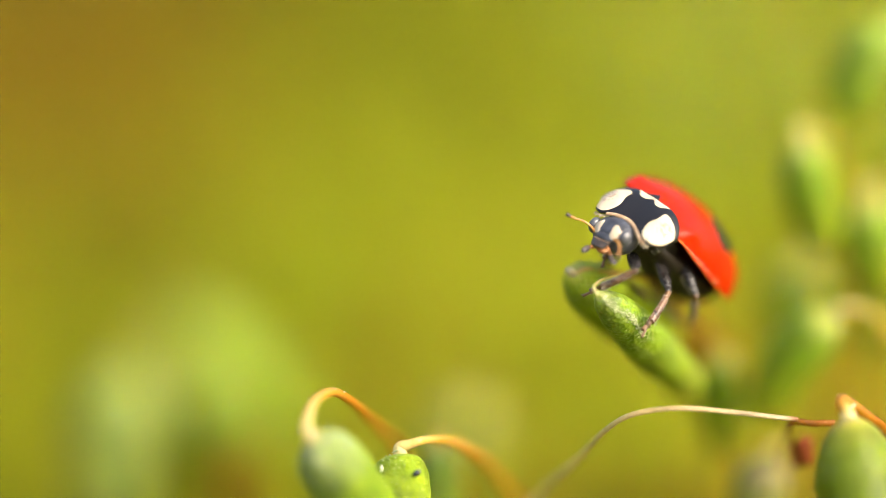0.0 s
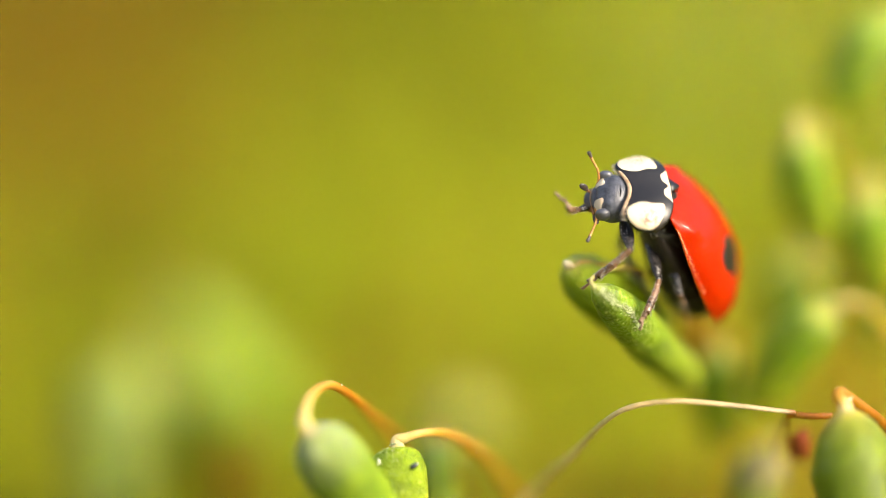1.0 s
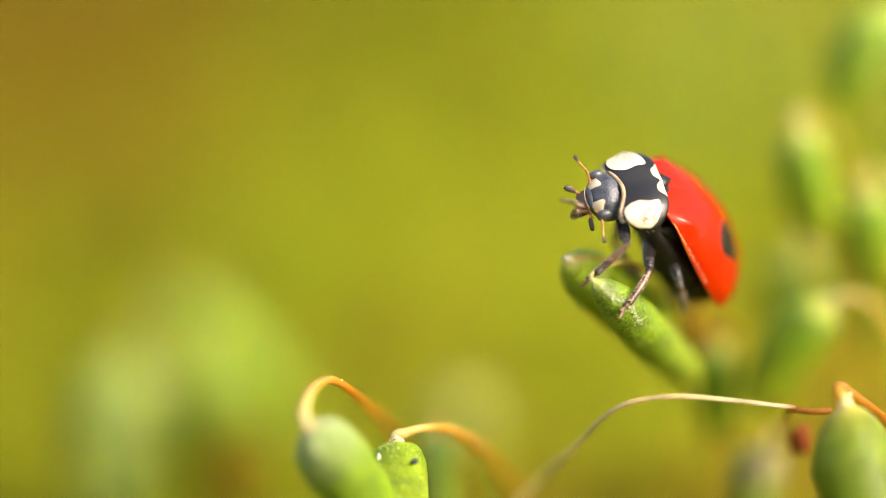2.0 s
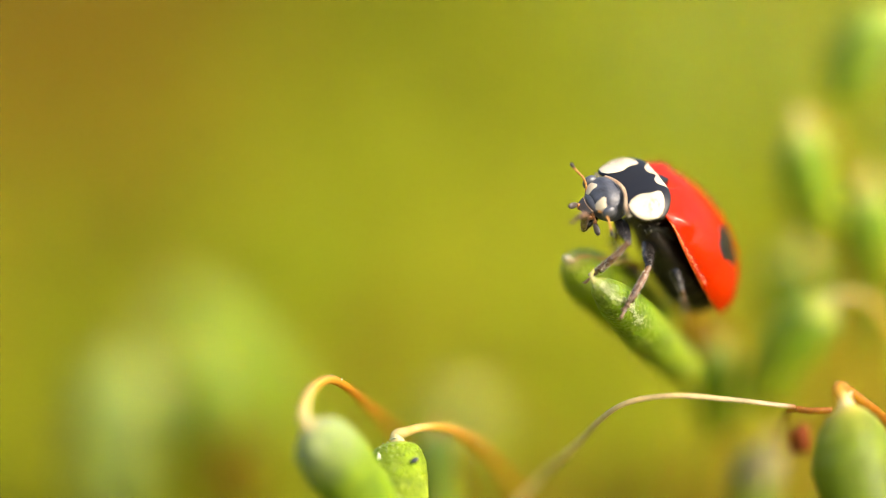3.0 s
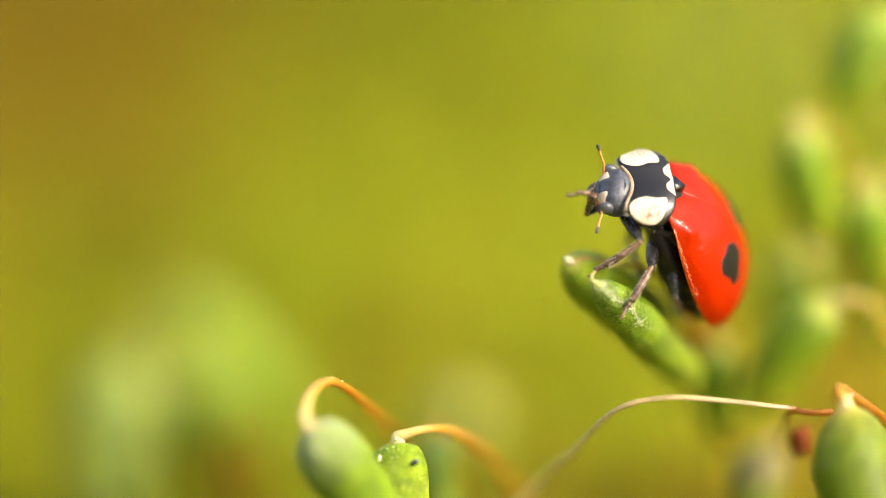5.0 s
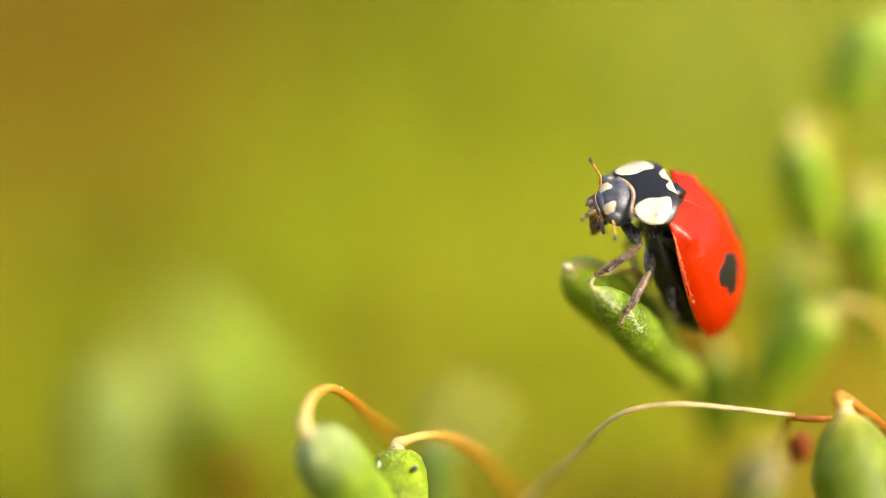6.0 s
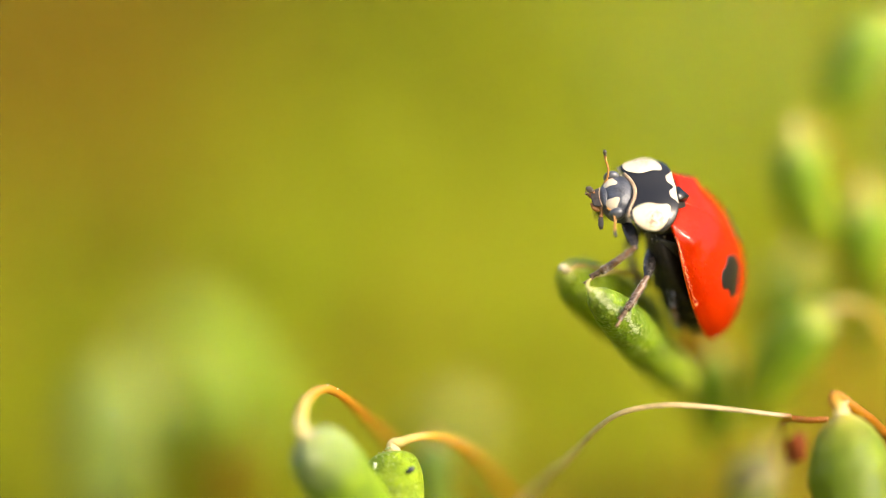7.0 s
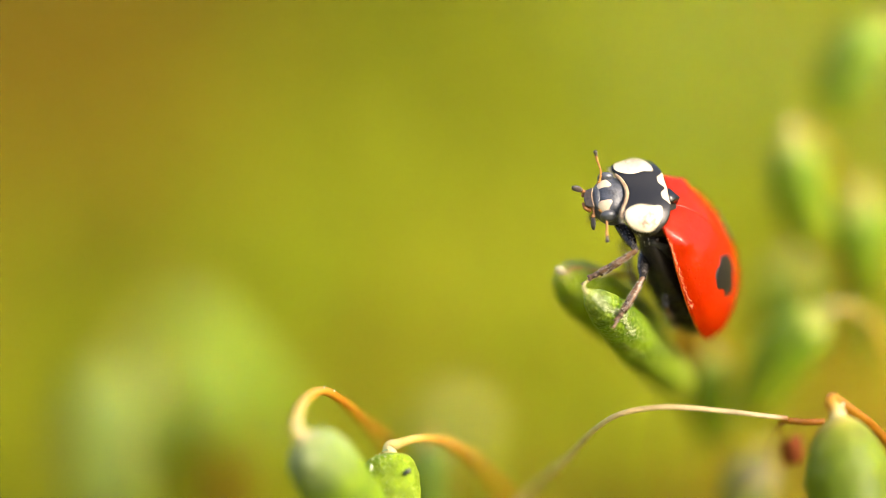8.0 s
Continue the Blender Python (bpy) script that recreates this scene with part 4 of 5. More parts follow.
def motions():
    walk(LADYBIRD, [
        (0, pm(4.436, 0.242, 16.458, -30.61, -19.82, -128.16)),
        (0.3, pm(4.301, 0.317, 16.536, -33.68, -25.45, -136.63)),
        (0.5, pm(4.493, 0.381, 16.629, -36.03, -28.46, -139.65)),
        (0.7, pm(4.641, 0.392, 16.757, -37.34, -34.11, -140.95)),
        (1, pm(4.763, 0.358, 16.788, -38.91, -37.39, -142.11)),
        (1.5, pm(4.683, 0.346, 16.765, -37.12, -31.32, -141.63)),
        (1.7, pm(4.649, 0.345, 16.767, -36.59, -31.75, -140.00)),
        (2.8, pm(4.552, 0.321, 16.718, -38.05, -31.25, -141.67)),
        (3, pm(4.562, 0.319, 16.716, -31.90, -34.27, -144.51)),
        (3.5, pm(4.548, 0.320, 16.729, -33.38, -29.84, -147.91)),
        (4, pm(4.668, 0.336, 16.729, -34.78, -33.27, -148.89)),
        (4.3, pm(4.719, 0.360, 16.768, -37.48, -34.43, -148.38)),
        (4.5, pm(4.718, 0.362, 16.754, -38.05, -35.76, -150.24)),
        (4.7, pm(4.829, 0.364, 16.808, -41.76, -39.16, -151.38)),
        (5.8, pm(4.920, 0.298, 16.858, -42.11, -43.28, -152.31)),
        (6, pm(4.901, 0.285, 16.866, -40.11, -44.78, -153.29)),
        (6.5, pm(5.037, 0.245, 16.881, -42.85, -45.32, -150.84)),
        (7, pm(5.039, 0.187, 16.839, -42.37, -44.21, -149.74)),
        (7.5, pm(4.983, 0.141, 16.838, -40.99, -43.31, -150.63)),
        (8, pm(4.912, 0.097, 16.839, -41.15, -42.09, -149.59)),
    ])
    walk(SHIELD, [
        (0, pm(0.009, 0.236, 0.382, 13.73, 10.20, 5.53)),
        (0.3, pm(0.056, 0.186, 0.369, 7.50, 2.30, 4.67)),
        (0.5, pm(0.100, 0.172, 0.354, 1.11, 6.30, 4.30)),
        (0.7, pm(0.078, 0.159, 0.355, -3.18, 6.39, 5.89)),
        (1, pm(0.058, 0.137, 0.356, -3.39, 14.96, 1.15)),
        (1.5, pm(0.059, 0.124, 0.357, -2.95, 14.88, 1.38)),
        (1.7, pm(0.059, 0.119, 0.356, -3.83, 14.82, 2.83)),
        (2.8, pm(0.041, 0.086, 0.375, 6.64, 13.04, 7.84)),
        (3, pm(0.031, 0.083, 0.369, 11.43, 13.45, 11.44)),
        (3.5, pm(0.019, 0.065, 0.377, 30.79, 17.48, 11.24)),
        (4, pm(0.057, 0.067, 0.358, 21.22, 17.98, 6.52)),
        (4.3, pm(0.082, 0.070, 0.346, 15.11, 14.59, 5.84)),
        (4.5, pm(0.094, 0.073, 0.340, 5.19, 12.04, 5.86)),
        (4.7, pm(0.079, 0.064, 0.343, 3.37, 13.70, 10.52)),
        (5.8, pm(0.028, 0.017, 0.311, 17.51, 16.94, 16.72)),
        (6, pm(0.018, 0.007, 0.304, 20.21, 17.92, 18.78)),
        (6.5, pm(0.014, -0.035, 0.294, 14.90, 19.01, 12.23)),
        (7, pm(0.007, -0.076, 0.282, 6.39, 17.13, 12.02)),
        (7.5, pm(0.002, -0.119, 0.270, 4.77, 14.39, 11.97)),
        (8, pm(-0.008, -0.160, 0.259, 5.15, 13.16, 11.83)),
    ])
    walk(SKULL, [
        (0, pm(0.815, 0.298, -0.103, 23.07, 1.33, -5.10)),
        (0.3, pm(0.890, 0.232, -0.063, 15.30, 25.96, 0.90)),
        (0.5, pm(0.873, 0.179, -0.165, -9.17, 22.17, -5.25)),
        (0.7, pm(0.878, 0.162, -0.148, -24.61, 17.58, -8.12)),
        (1, pm(0.813, 0.082, -0.250, -25.30, 30.88, -10.41)),
        (1.5, pm(0.828, 0.053, -0.232, -13.39, 20.65, 1.14)),
        (1.7, pm(0.835, 0.051, -0.226, -17.41, 16.66, 6.35)),
        (2.8, pm(0.857, 0.109, -0.169, -4.97, 20.72, 11.79)),
        (3, pm(0.841, 0.175, -0.178, 3.49, 18.92, 14.99)),
        (3.5, pm(0.790, 0.235, -0.205, 14.46, 25.05, 15.78)),
        (4, pm(0.836, 0.177, -0.241, 8.77, 34.24, 6.29)),
        (4.3, pm(0.892, 0.176, -0.207, -11.42, 18.03, 11.07)),
        (4.5, pm(0.925, 0.154, -0.179, -7.12, 24.75, 4.73)),
        (4.7, pm(0.893, 0.204, -0.198, -14.34, 25.34, -2.62)),
        (5.8, pm(0.796, 0.297, -0.275, -1.96, 24.10, 27.77)),
        (6, pm(0.766, 0.322, -0.296, 0.77, 13.34, 21.99)),
        (6.5, pm(0.760, 0.168, -0.328, 2.93, 14.22, 18.96)),
        (7, pm(0.759, 0.077, -0.323, -1.79, 6.72, 16.05)),
        (7.5, pm(0.760, 0.026, -0.303, -5.27, 6.77, 15.16)),
        (8, pm(0.740, -0.020, -0.306, -8.11, 1.84, 14.76)),
    ])
    walk(FEELERS["antenna_far"], [
        (0, pm(0.400, -0.330, -0.060, -0.0, -15.3, -33.3)),
        (0.3, pm(0.400, -0.330, -0.060, -0.0, -42.6, -37.5)),
        (0.5, pm(0.400, -0.330, -0.060, -0.0, -41.3, -50.8)),
        (0.7, pm(0.400, -0.330, -0.060, -0.0, -39.4, -54.6)),
        (1, pm(0.400, -0.330, -0.060, -0.0, -36.7, -54.0)),
        (1.5, pm(0.400, -0.330, -0.060, -0.0, -29.0, -52.7)),
        (1.7, pm(0.400, -0.330, -0.060, -0.0, -24.1, -48.8)),
        (2.8, pm(0.400, -0.330, -0.060, -0.0, -31.4, -52.0)),
        (3, pm(0.400, -0.330, -0.060, -0.0, -38.9, -42.7)),
        (3.5, pm(0.400, -0.330, -0.060, -0.0, -43.3, -41.4)),
        (4, pm(0.400, -0.330, -0.060, -0.0, -55.4, -34.6)),
        (4.3, pm(0.400, -0.330, -0.060, -0.0, -33.8, -48.1)),
        (4.5, pm(0.400, -0.330, -0.060, -0.0, -50.1, -60.6)),
        (4.7, pm(0.400, -0.330, -0.060, -0.0, -47.0, -57.5)),
        (5.8, pm(0.400, -0.330, -0.060, -0.0, -34.1, -61.3)),
        (6, pm(0.400, -0.330, -0.060, -0.0, -32.4, -44.6)),
        (6.5, pm(0.400, -0.330, -0.060, -0.0, -39.8, -53.8)),
        (7, pm(0.400, -0.330, -0.060, -0.0, -37.9, -54.9)),
        (7.5, pm(0.400, -0.330, -0.060, -0.0, -37.2, -56.2)),
        (8, pm(0.400, -0.330, -0.060, -0.0, -26.8, -53.8))])
    walk(FEELERS["antenna_near"], [
        (0, pm(0.400, 0.330, -0.060, 0.0, 23.3, 59.4)),
        (0.3, pm(0.400, 0.330, -0.060, 0.0, 0.7, 76.7)),
        (0.5, pm(0.400, 0.330, -0.060, 0.0, 15.0, 74.7)),
        (0.7, pm(0.400, 0.330, -0.060, 0.0, 8.0, 77.5)),
        (1, pm(0.400, 0.330, -0.060, 0.0, 9.5, 87.0)),
        (1.5, pm(0.400, 0.330, -0.060, 0.0, 1.6, 97.4)),
        (1.7, pm(0.400, 0.330, -0.060, 0.0, -3.5, 95.2)),
        (2.8, pm(0.400, 0.330, -0.060, 0.0, -5.4, 92.7)),
        (3, pm(0.400, 0.330, -0.060, 0.0, -4.8, 86.9)),
        (3.5, pm(0.400, 0.330, -0.060, 0.0, -3.3, 90.0)),
        (4, pm(0.400, 0.330, -0.060, 0.0, 6.4, 90.7)),
        (4.3, pm(0.400, 0.330, -0.060, 0.0, 0.7, 89.9)),
        (4.5, pm(0.400, 0.330, -0.060, 0.0, 11.9, 85.9)),
        (4.7, pm(0.400, 0.330, -0.060, 0.0, 5.7, 94.1)),
        (5.8, pm(0.400, 0.330, -0.060, 0.0, -13.0, 88.6)),
        (6, pm(0.400, 0.330, -0.060, 0.0, -10.1, 91.4)),
        (6.5, pm(0.400, 0.330, -0.060, 0.0, -5.5, 89.5)),
        (7, pm(0.400, 0.330, -0.060, 0.0, -9.5, 91.6)),
        (7.5, pm(0.400, 0.330, -0.060, 0.0, -7.0, 90.8)),
        (8, pm(0.400, 0.330, -0.060, 0.0, -5.1, 102.9))])
    walk(FEELERS["palp_far"], [
        (0, pm(0.420, -0.160, -0.270, -85.5, 28.9, 9.3)),
        (0.3, pm(0.420, -0.160, -0.270, -98.1, -23.3, 19.8)),
        (0.5, pm(0.420, -0.160, -0.270, -50.6, -60.8, -43.2)),
        (0.7, pm(0.420, -0.160, -0.270, -100.4, -33.7, 18.4)),
        (1, pm(0.420, -0.160, -0.270, -92.4, -38.5, 3.9)),
        (1.5, pm(0.420, -0.160, -0.270, -88.8, -3.5, -18.6)),
        (1.7, pm(0.420, -0.160, -0.270, -93.2, 7.8, -22.5)),
        (2.8, pm(0.420, -0.160, -0.270, -89.9, -16.5, -0.2)),
        (3, pm(0.420, -0.160, -0.270, -90.0, 0.1, 12.2)),
        (3.5, pm(0.420, -0.160, -0.270, -90.9, -29.5, 1.8)),
        (4, pm(0.420, -0.160, -0.270, -74.2, 6.5, 68.4)),
        (4.3, pm(0.420, -0.160, -0.270, -124.4, -21.2, 62.2)),
        (4.5, pm(0.420, -0.160, -0.270, -143.1, -44.7, 62.1)),
        (4.7, pm(0.420, -0.160, -0.270, -130.3, -25.7, 62.9)),
        (5.8, pm(0.420, -0.160, -0.270, -88.7, -34.0, -2.2)),
        (6, pm(0.420, -0.160, -0.270, -98.6, -13.3, 33.2)),
        (6.5, pm(0.420, -0.160, -0.270, -99.9, -21.2, 25.7)),
        (7, pm(0.420, -0.160, -0.270, -91.9, -11.6, 9.2)),
        (7.5, pm(0.420, -0.160, -0.270, -92.8, -8.8, 17.4)),
        (8, pm(0.420, -0.160, -0.270, -90.2, 10.5, -0.8))])
    walk(FEELERS["palp_near"], [
        (0, pm(0.420, 0.160, -0.270, -17.6, 33.2, 80.1)),
        (0.3, pm(0.420, 0.160, -0.270, 13.6, 38.4, 98.5)),
        (0.5, pm(0.420, 0.160, -0.270, 77.0, 7.1, 118.0)),
        (0.7, pm(0.420, 0.160, -0.270, 105.9, -8.7, 118.1)),
        (1, pm(0.420, 0.160, -0.270, 154.6, -20.2, 99.3)),
        (1.5, pm(0.420, 0.160, -0.270, 5.7, 16.8, 91.6)),
        (1.7, pm(0.420, 0.160, -0.270, 31.2, 7.5, 94.5)),
        (2.8, pm(0.420, 0.160, -0.270, 41.7, 9.4, 98.3)),
        (3, pm(0.420, 0.160, -0.270, 15.2, 23.8, 96.3)),
        (3.5, pm(0.420, 0.160, -0.270, 8.3, 32.3, 94.5)),
        (4, pm(0.420, 0.160, -0.270, 37.0, 28.7, 109.9)),
        (4.3, pm(0.420, 0.160, -0.270, 178.1, -13.7, 90.5)),
        (4.5, pm(0.420, 0.160, -0.270, 164.8, -27.2, 97.1)),
        (4.7, pm(0.420, 0.160, -0.270, 168.2, -34.7, 96.8)),
        (5.8, pm(0.420, 0.160, -0.270, 60.1, 4.2, 97.3)),
        (6, pm(0.420, 0.160, -0.270, 50.9, 10.6, 102.7)),
        (6.5, pm(0.420, 0.160, -0.270, 34.6, 16.0, 100.8)),
        (7, pm(0.420, 0.160, -0.270, 33.9, 15.3, 100.1)),
        (7.5, pm(0.420, 0.160, -0.270, 38.2, 2.8, 92.2)),
        (8, pm(0.420, 0.160, -0.270, 56.2, 8.3, 102.2))])
    leg, shin, foot, hairs = LEGS["front_near"]
    walk(leg, [
        (0, pm(0.350, 0.659, -0.319, -20.41, -4.48, 48.73)),
        (0.3, pm(0.418, 0.660, -0.315, -12.35, -17.36, 77.39)),
        (0.5, pm(0.470, 0.675, -0.315, -5.81, -13.33, 74.20)),
        (0.7, pm(0.448, 0.630, -0.338, -2.16, -5.45, 81.40)),
        (1, pm(0.429, 0.560, -0.376, 2.36, -4.13, 80.92)),
        (1.2, pm(0.434, 0.559, -0.370, 5.10, -5.08, 72.80)),
        (1.4, pm(0.437, 0.558, -0.364, 1.69, -6.54, 73.21)),
        (1.5, pm(0.439, 0.557, -0.361, 0.04, -7.23, 73.37)),
        (1.7, pm(0.443, 0.558, -0.358, 1.45, -4.69, 73.23)),
        (2.8, pm(0.450, 0.553, -0.318, 6.26, -11.03, 70.51)),
        (3, pm(0.446, 0.556, -0.320, 3.00, -7.14, 80.29)),
        (3.5, pm(0.447, 0.552, -0.298, 5.52, -16.19, 69.49)),
        (4, pm(0.464, 0.581, -0.335, 2.11, -15.98, 78.02)),
        (4.3, pm(0.475, 0.600, -0.354, 4.37, -17.61, 76.88)),
        (4.5, pm(0.477, 0.615, -0.365, 0.76, -22.32, 84.70)),
        (4.7, pm(0.459, 0.613, -0.368, -8.45, -24.09, 100.77)),
        (5.8, pm(0.392, 0.577, -0.431, -4.97, -25.75, 100.77)),
        (6, pm(0.377, 0.568, -0.445, -3.42, -25.29, 101.46)),
        (6.5, pm(0.375, 0.501, -0.448, 2.25, -17.39, 91.64)),
        (7, pm(0.371, 0.431, -0.453, 0.34, -16.71, 91.54)),
        (7.5, pm(0.369, 0.362, -0.458, -4.98, -18.68, 98.92)),
        (8, pm(0.362, 0.293, -0.460, -11.29, -19.82, 106.56))])
    lower = [
        (0, pm(1.013, 0.000, 0.000, 180.0, 70.2, 180.0)),
        (0.3, pm(1.013, -0.000, -0.000, 180.0, 63.3, 180.0)),
        (0.5, pm(1.013, 0.000, 0.000, -180.0, 73.0, -180.0)),
        (0.7, pm(1.013, 0.000, -0.000, 180.0, 85.2, 180.0)),
        (1, pm(1.013, 0.000, 0.000, -0.0, 89.5, -0.0)),
        (1.2, pm(1.013, 0.000, 0.000, -180.0, 88.4, -180.0)),
        (1.4, pm(1.013, -0.000, 0.000, -180.0, 86.5, -180.0)),
        (1.5, pm(1.013, -0.000, 0.000, 180.0, 85.5, 180.0)),
        (1.7, pm(1.013, 0.000, -0.000, 180.0, 86.1, 180.0)),
        (2.8, pm(1.013, 0.000, 0.000, 180.0, 82.7, 180.0)),
        (3, pm(1.013, 0.000, 0.000, 180.0, 80.6, 180.0)),
        (3.5, pm(1.013, -0.000, 0.000, -180.0, 76.2, -180.0)),
        (4, pm(1.013, 0.000, -0.000, -180.0, 77.7, -180.0)),
        (4.3, pm(1.013, 0.000, -0.000, -180.0, 78.5, -180.0)),
        (4.5, pm(1.013, -0.000, -0.000, 180.0, 76.1, 180.0)),
        (4.7, pm(1.013, -0.000, -0.000, 180.0, 79.7, 180.0)),
        (5.8, pm(1.013, 0.000, 0.000, 180.0, 78.7, 180.0)),
        (6, pm(1.013, -0.000, 0.000, 180.0, 77.5, 180.0)),
        (6.5, pm(1.013, 0.000, 0.000, 180.0, 86.5, 180.0)),
        (7, pm(1.013, 0.000, 0.000, -180.0, 85.3, -180.0)),
        (7.5, pm(1.013, 0.000, 0.000, 180.0, 83.3, 180.0)),
        (8, pm(1.013, 0.000, 0.000, 180.0, 81.6, 180.0))]
    for piece in (shin, foot, hairs):
        walk(piece, lower)
    leg, shin, foot, hairs = LEGS["mid_near"]
    walk(leg, [
        (0, pm(-0.704, 0.720, -0.308, -36.65, 9.79, 68.37)),
        (0.3, pm(-0.636, 0.720, -0.356, -27.09, -7.89, 85.46)),
        (0.5, pm(-0.581, 0.735, -0.391, -9.75, -10.15, 80.32)),
        (0.7, pm(-0.604, 0.673, -0.405, -16.17, -2.56, 88.50)),
        (1, pm(-0.625, 0.575, -0.430, -28.58, 2.08, 94.23)),
        (1.2, pm(-0.621, 0.580, -0.425, -6.75, 1.10, 84.96)),
        (1.4, pm(-0.617, 0.585, -0.420, -16.78, 7.55, 78.06)),
        (1.5, pm(-0.615, 0.587, -0.417, -20.30, 10.52, 75.88)),
        (1.7, pm(-0.611, 0.593, -0.414, -19.13, 9.25, 76.22)),
        (2.8, pm(-0.603, 0.621, -0.374, -13.52, 0.70, 77.30)),
        (3, pm(-0.606, 0.630, -0.375, 3.56, 1.60, 73.35)),
        (3.5, pm(-0.604, 0.641, -0.350, 0.32, -1.33, 72.32)),
        (4, pm(-0.587, 0.674, -0.371, 4.71, -4.39, 72.52)),
        (4.3, pm(-0.576, 0.695, -0.380, 6.73, -4.80, 72.74)),
        (4.5, pm(-0.573, 0.713, -0.385, 11.53, -9.26, 72.46)),
        (4.7, pm(-0.593, 0.706, -0.387, 9.86, -11.14, 77.69)),
        (5.8, pm(-0.662, 0.646, -0.442, 15.74, -9.07, 79.13)),
        (6, pm(-0.677, 0.633, -0.454, 17.46, -9.98, 79.01)),
        (6.5, pm(-0.679, 0.576, -0.461, 15.49, -2.21, 80.48)),
        (7, pm(-0.681, 0.516, -0.472, 12.11, -2.58, 79.21)),
        (7.5, pm(-0.683, 0.456, -0.481, 14.39, -1.88, 78.77)),
        (8, pm(-0.689, 0.397, -0.488, 6.25, -3.08, 81.84))])
    lower = [
        (0, pm(1.092, -0.000, 0.000, -0.0, 40.7, -0.0)),
        (0.3, pm(1.092, -0.000, 0.000, -0.0, 53.5, -0.0)),
        (0.5, pm(1.092, 0.000, -0.000, 0.0, 50.5, 0.0)),
        (0.7, pm(1.092, 0.000, 0.000, -0.0, 39.2, -0.0)),
        (1, pm(1.092, 0.000, -0.000, 0.0, 30.7, 0.0)),
        (1.2, pm(1.092, -0.000, 0.000, 0.0, 30.3, 0.0)),
        (1.4, pm(1.092, -0.000, 0.000, 0.0, 30.5, 0.0)),
        (1.5, pm(1.092, 0.000, 0.000, 0.0, 27.6, 0.0)),
        (1.7, pm(1.092, 0.000, -0.000, 0.0, 32.7, 0.0)),
        (2.8, pm(1.092, 0.000, 0.000, 0.0, 41.2, 0.0)),
        (3, pm(1.092, 0.000, -0.000, -0.0, 49.7, -0.0)),
        (3.5, pm(1.092, 0.000, 0.000, 0.0, 47.5, 0.0)),
        (4, pm(1.092, -0.000, -0.000, 0.0, 52.0, 0.0)),
        (4.3, pm(1.092, 0.000, 0.000, -0.0, 49.3, 0.0)),
        (4.5, pm(1.092, 0.000, 0.000, -0.0, 54.1, 0.0)),
        (4.7, pm(1.092, 0.000, -0.000, 0.0, 50.4, 0.0)),
        (5.8, pm(1.092, -0.000, -0.000, 0.0, 48.0, 0.0)),
        (6, pm(1.092, -0.000, -0.000, 0.0, 52.7, -0.0)),
        (6.5, pm(1.092, -0.000, 0.000, -0.0, 39.7, -0.0)),
        (7, pm(1.092, -0.000, -0.000, -0.0, 41.8, 0.0)),
        (7.5, pm(1.092, 0.000, 0.000, -0.0, 41.4, -0.0)),
        (8, pm(1.092, 0.000, 0.000, -0.0, 41.1, -0.0))]
    for piece in (shin, foot, hairs):
        walk(piece, lower)
    leg, shin, foot, hairs = LEGS["hind_near"]
    walk(leg, [
        (0, pm(-1.210, 0.810, -0.087, 45.62, 13.40, 85.97)),
        (0.3, pm(-1.151, 0.804, -0.159, 57.30, 9.47, 99.59)),
        (0.5, pm(-1.103, 0.817, -0.209, 57.47, 9.57, 103.33)),
        (0.7, pm(-1.127, 0.752, -0.222, 61.27, 10.29, 108.13)),
        (1, pm(-1.146, 0.652, -0.244, 64.09, 10.50, 108.91)),
        (1.2, pm(-1.142, 0.657, -0.238, 61.60, 12.09, 107.17)),
        (1.4, pm(-1.137, 0.663, -0.232, 59.03, 13.66, 105.44)),
        (1.5, pm(-1.135, 0.666, -0.229, 57.85, 14.45, 104.63)),
        (1.7, pm(-1.131, 0.672, -0.226, 58.69, 13.36, 105.40)),
        (2.8, pm(-1.121, 0.705, -0.182, 58.95, 12.08, 107.73)),
        (3, pm(-1.124, 0.714, -0.183, 61.00, 16.86, 116.61)),
        (3.5, pm(-1.121, 0.727, -0.157, 56.75, 23.11, 113.98)),
        (4, pm(-1.101, 0.761, -0.168, 58.66, 21.54, 115.94)),
        (4.3, pm(-1.088, 0.781, -0.172, 59.15, 19.78, 115.26)),
        (4.5, pm(-1.084, 0.799, -0.174, 60.60, 19.42, 117.63)),
        (4.7, pm(-1.103, 0.790, -0.174, 61.80, 16.98, 118.59)),
        (5.8, pm(-1.172, 0.723, -0.227, 64.21, 19.01, 124.15)),
        (6, pm(-1.186, 0.708, -0.237, 65.49, 19.07, 127.18)),
        (6.5, pm(-1.189, 0.660, -0.249, 65.52, 17.96, 124.27)),
        (7, pm(-1.191, 0.610, -0.262, 65.17, 18.97, 121.97)),
        (7.5, pm(-1.192, 0.559, -0.275, 65.86, 20.61, 122.31)),
        (8, pm(-1.197, 0.509, -0.286, 66.45, 20.15, 121.17))])
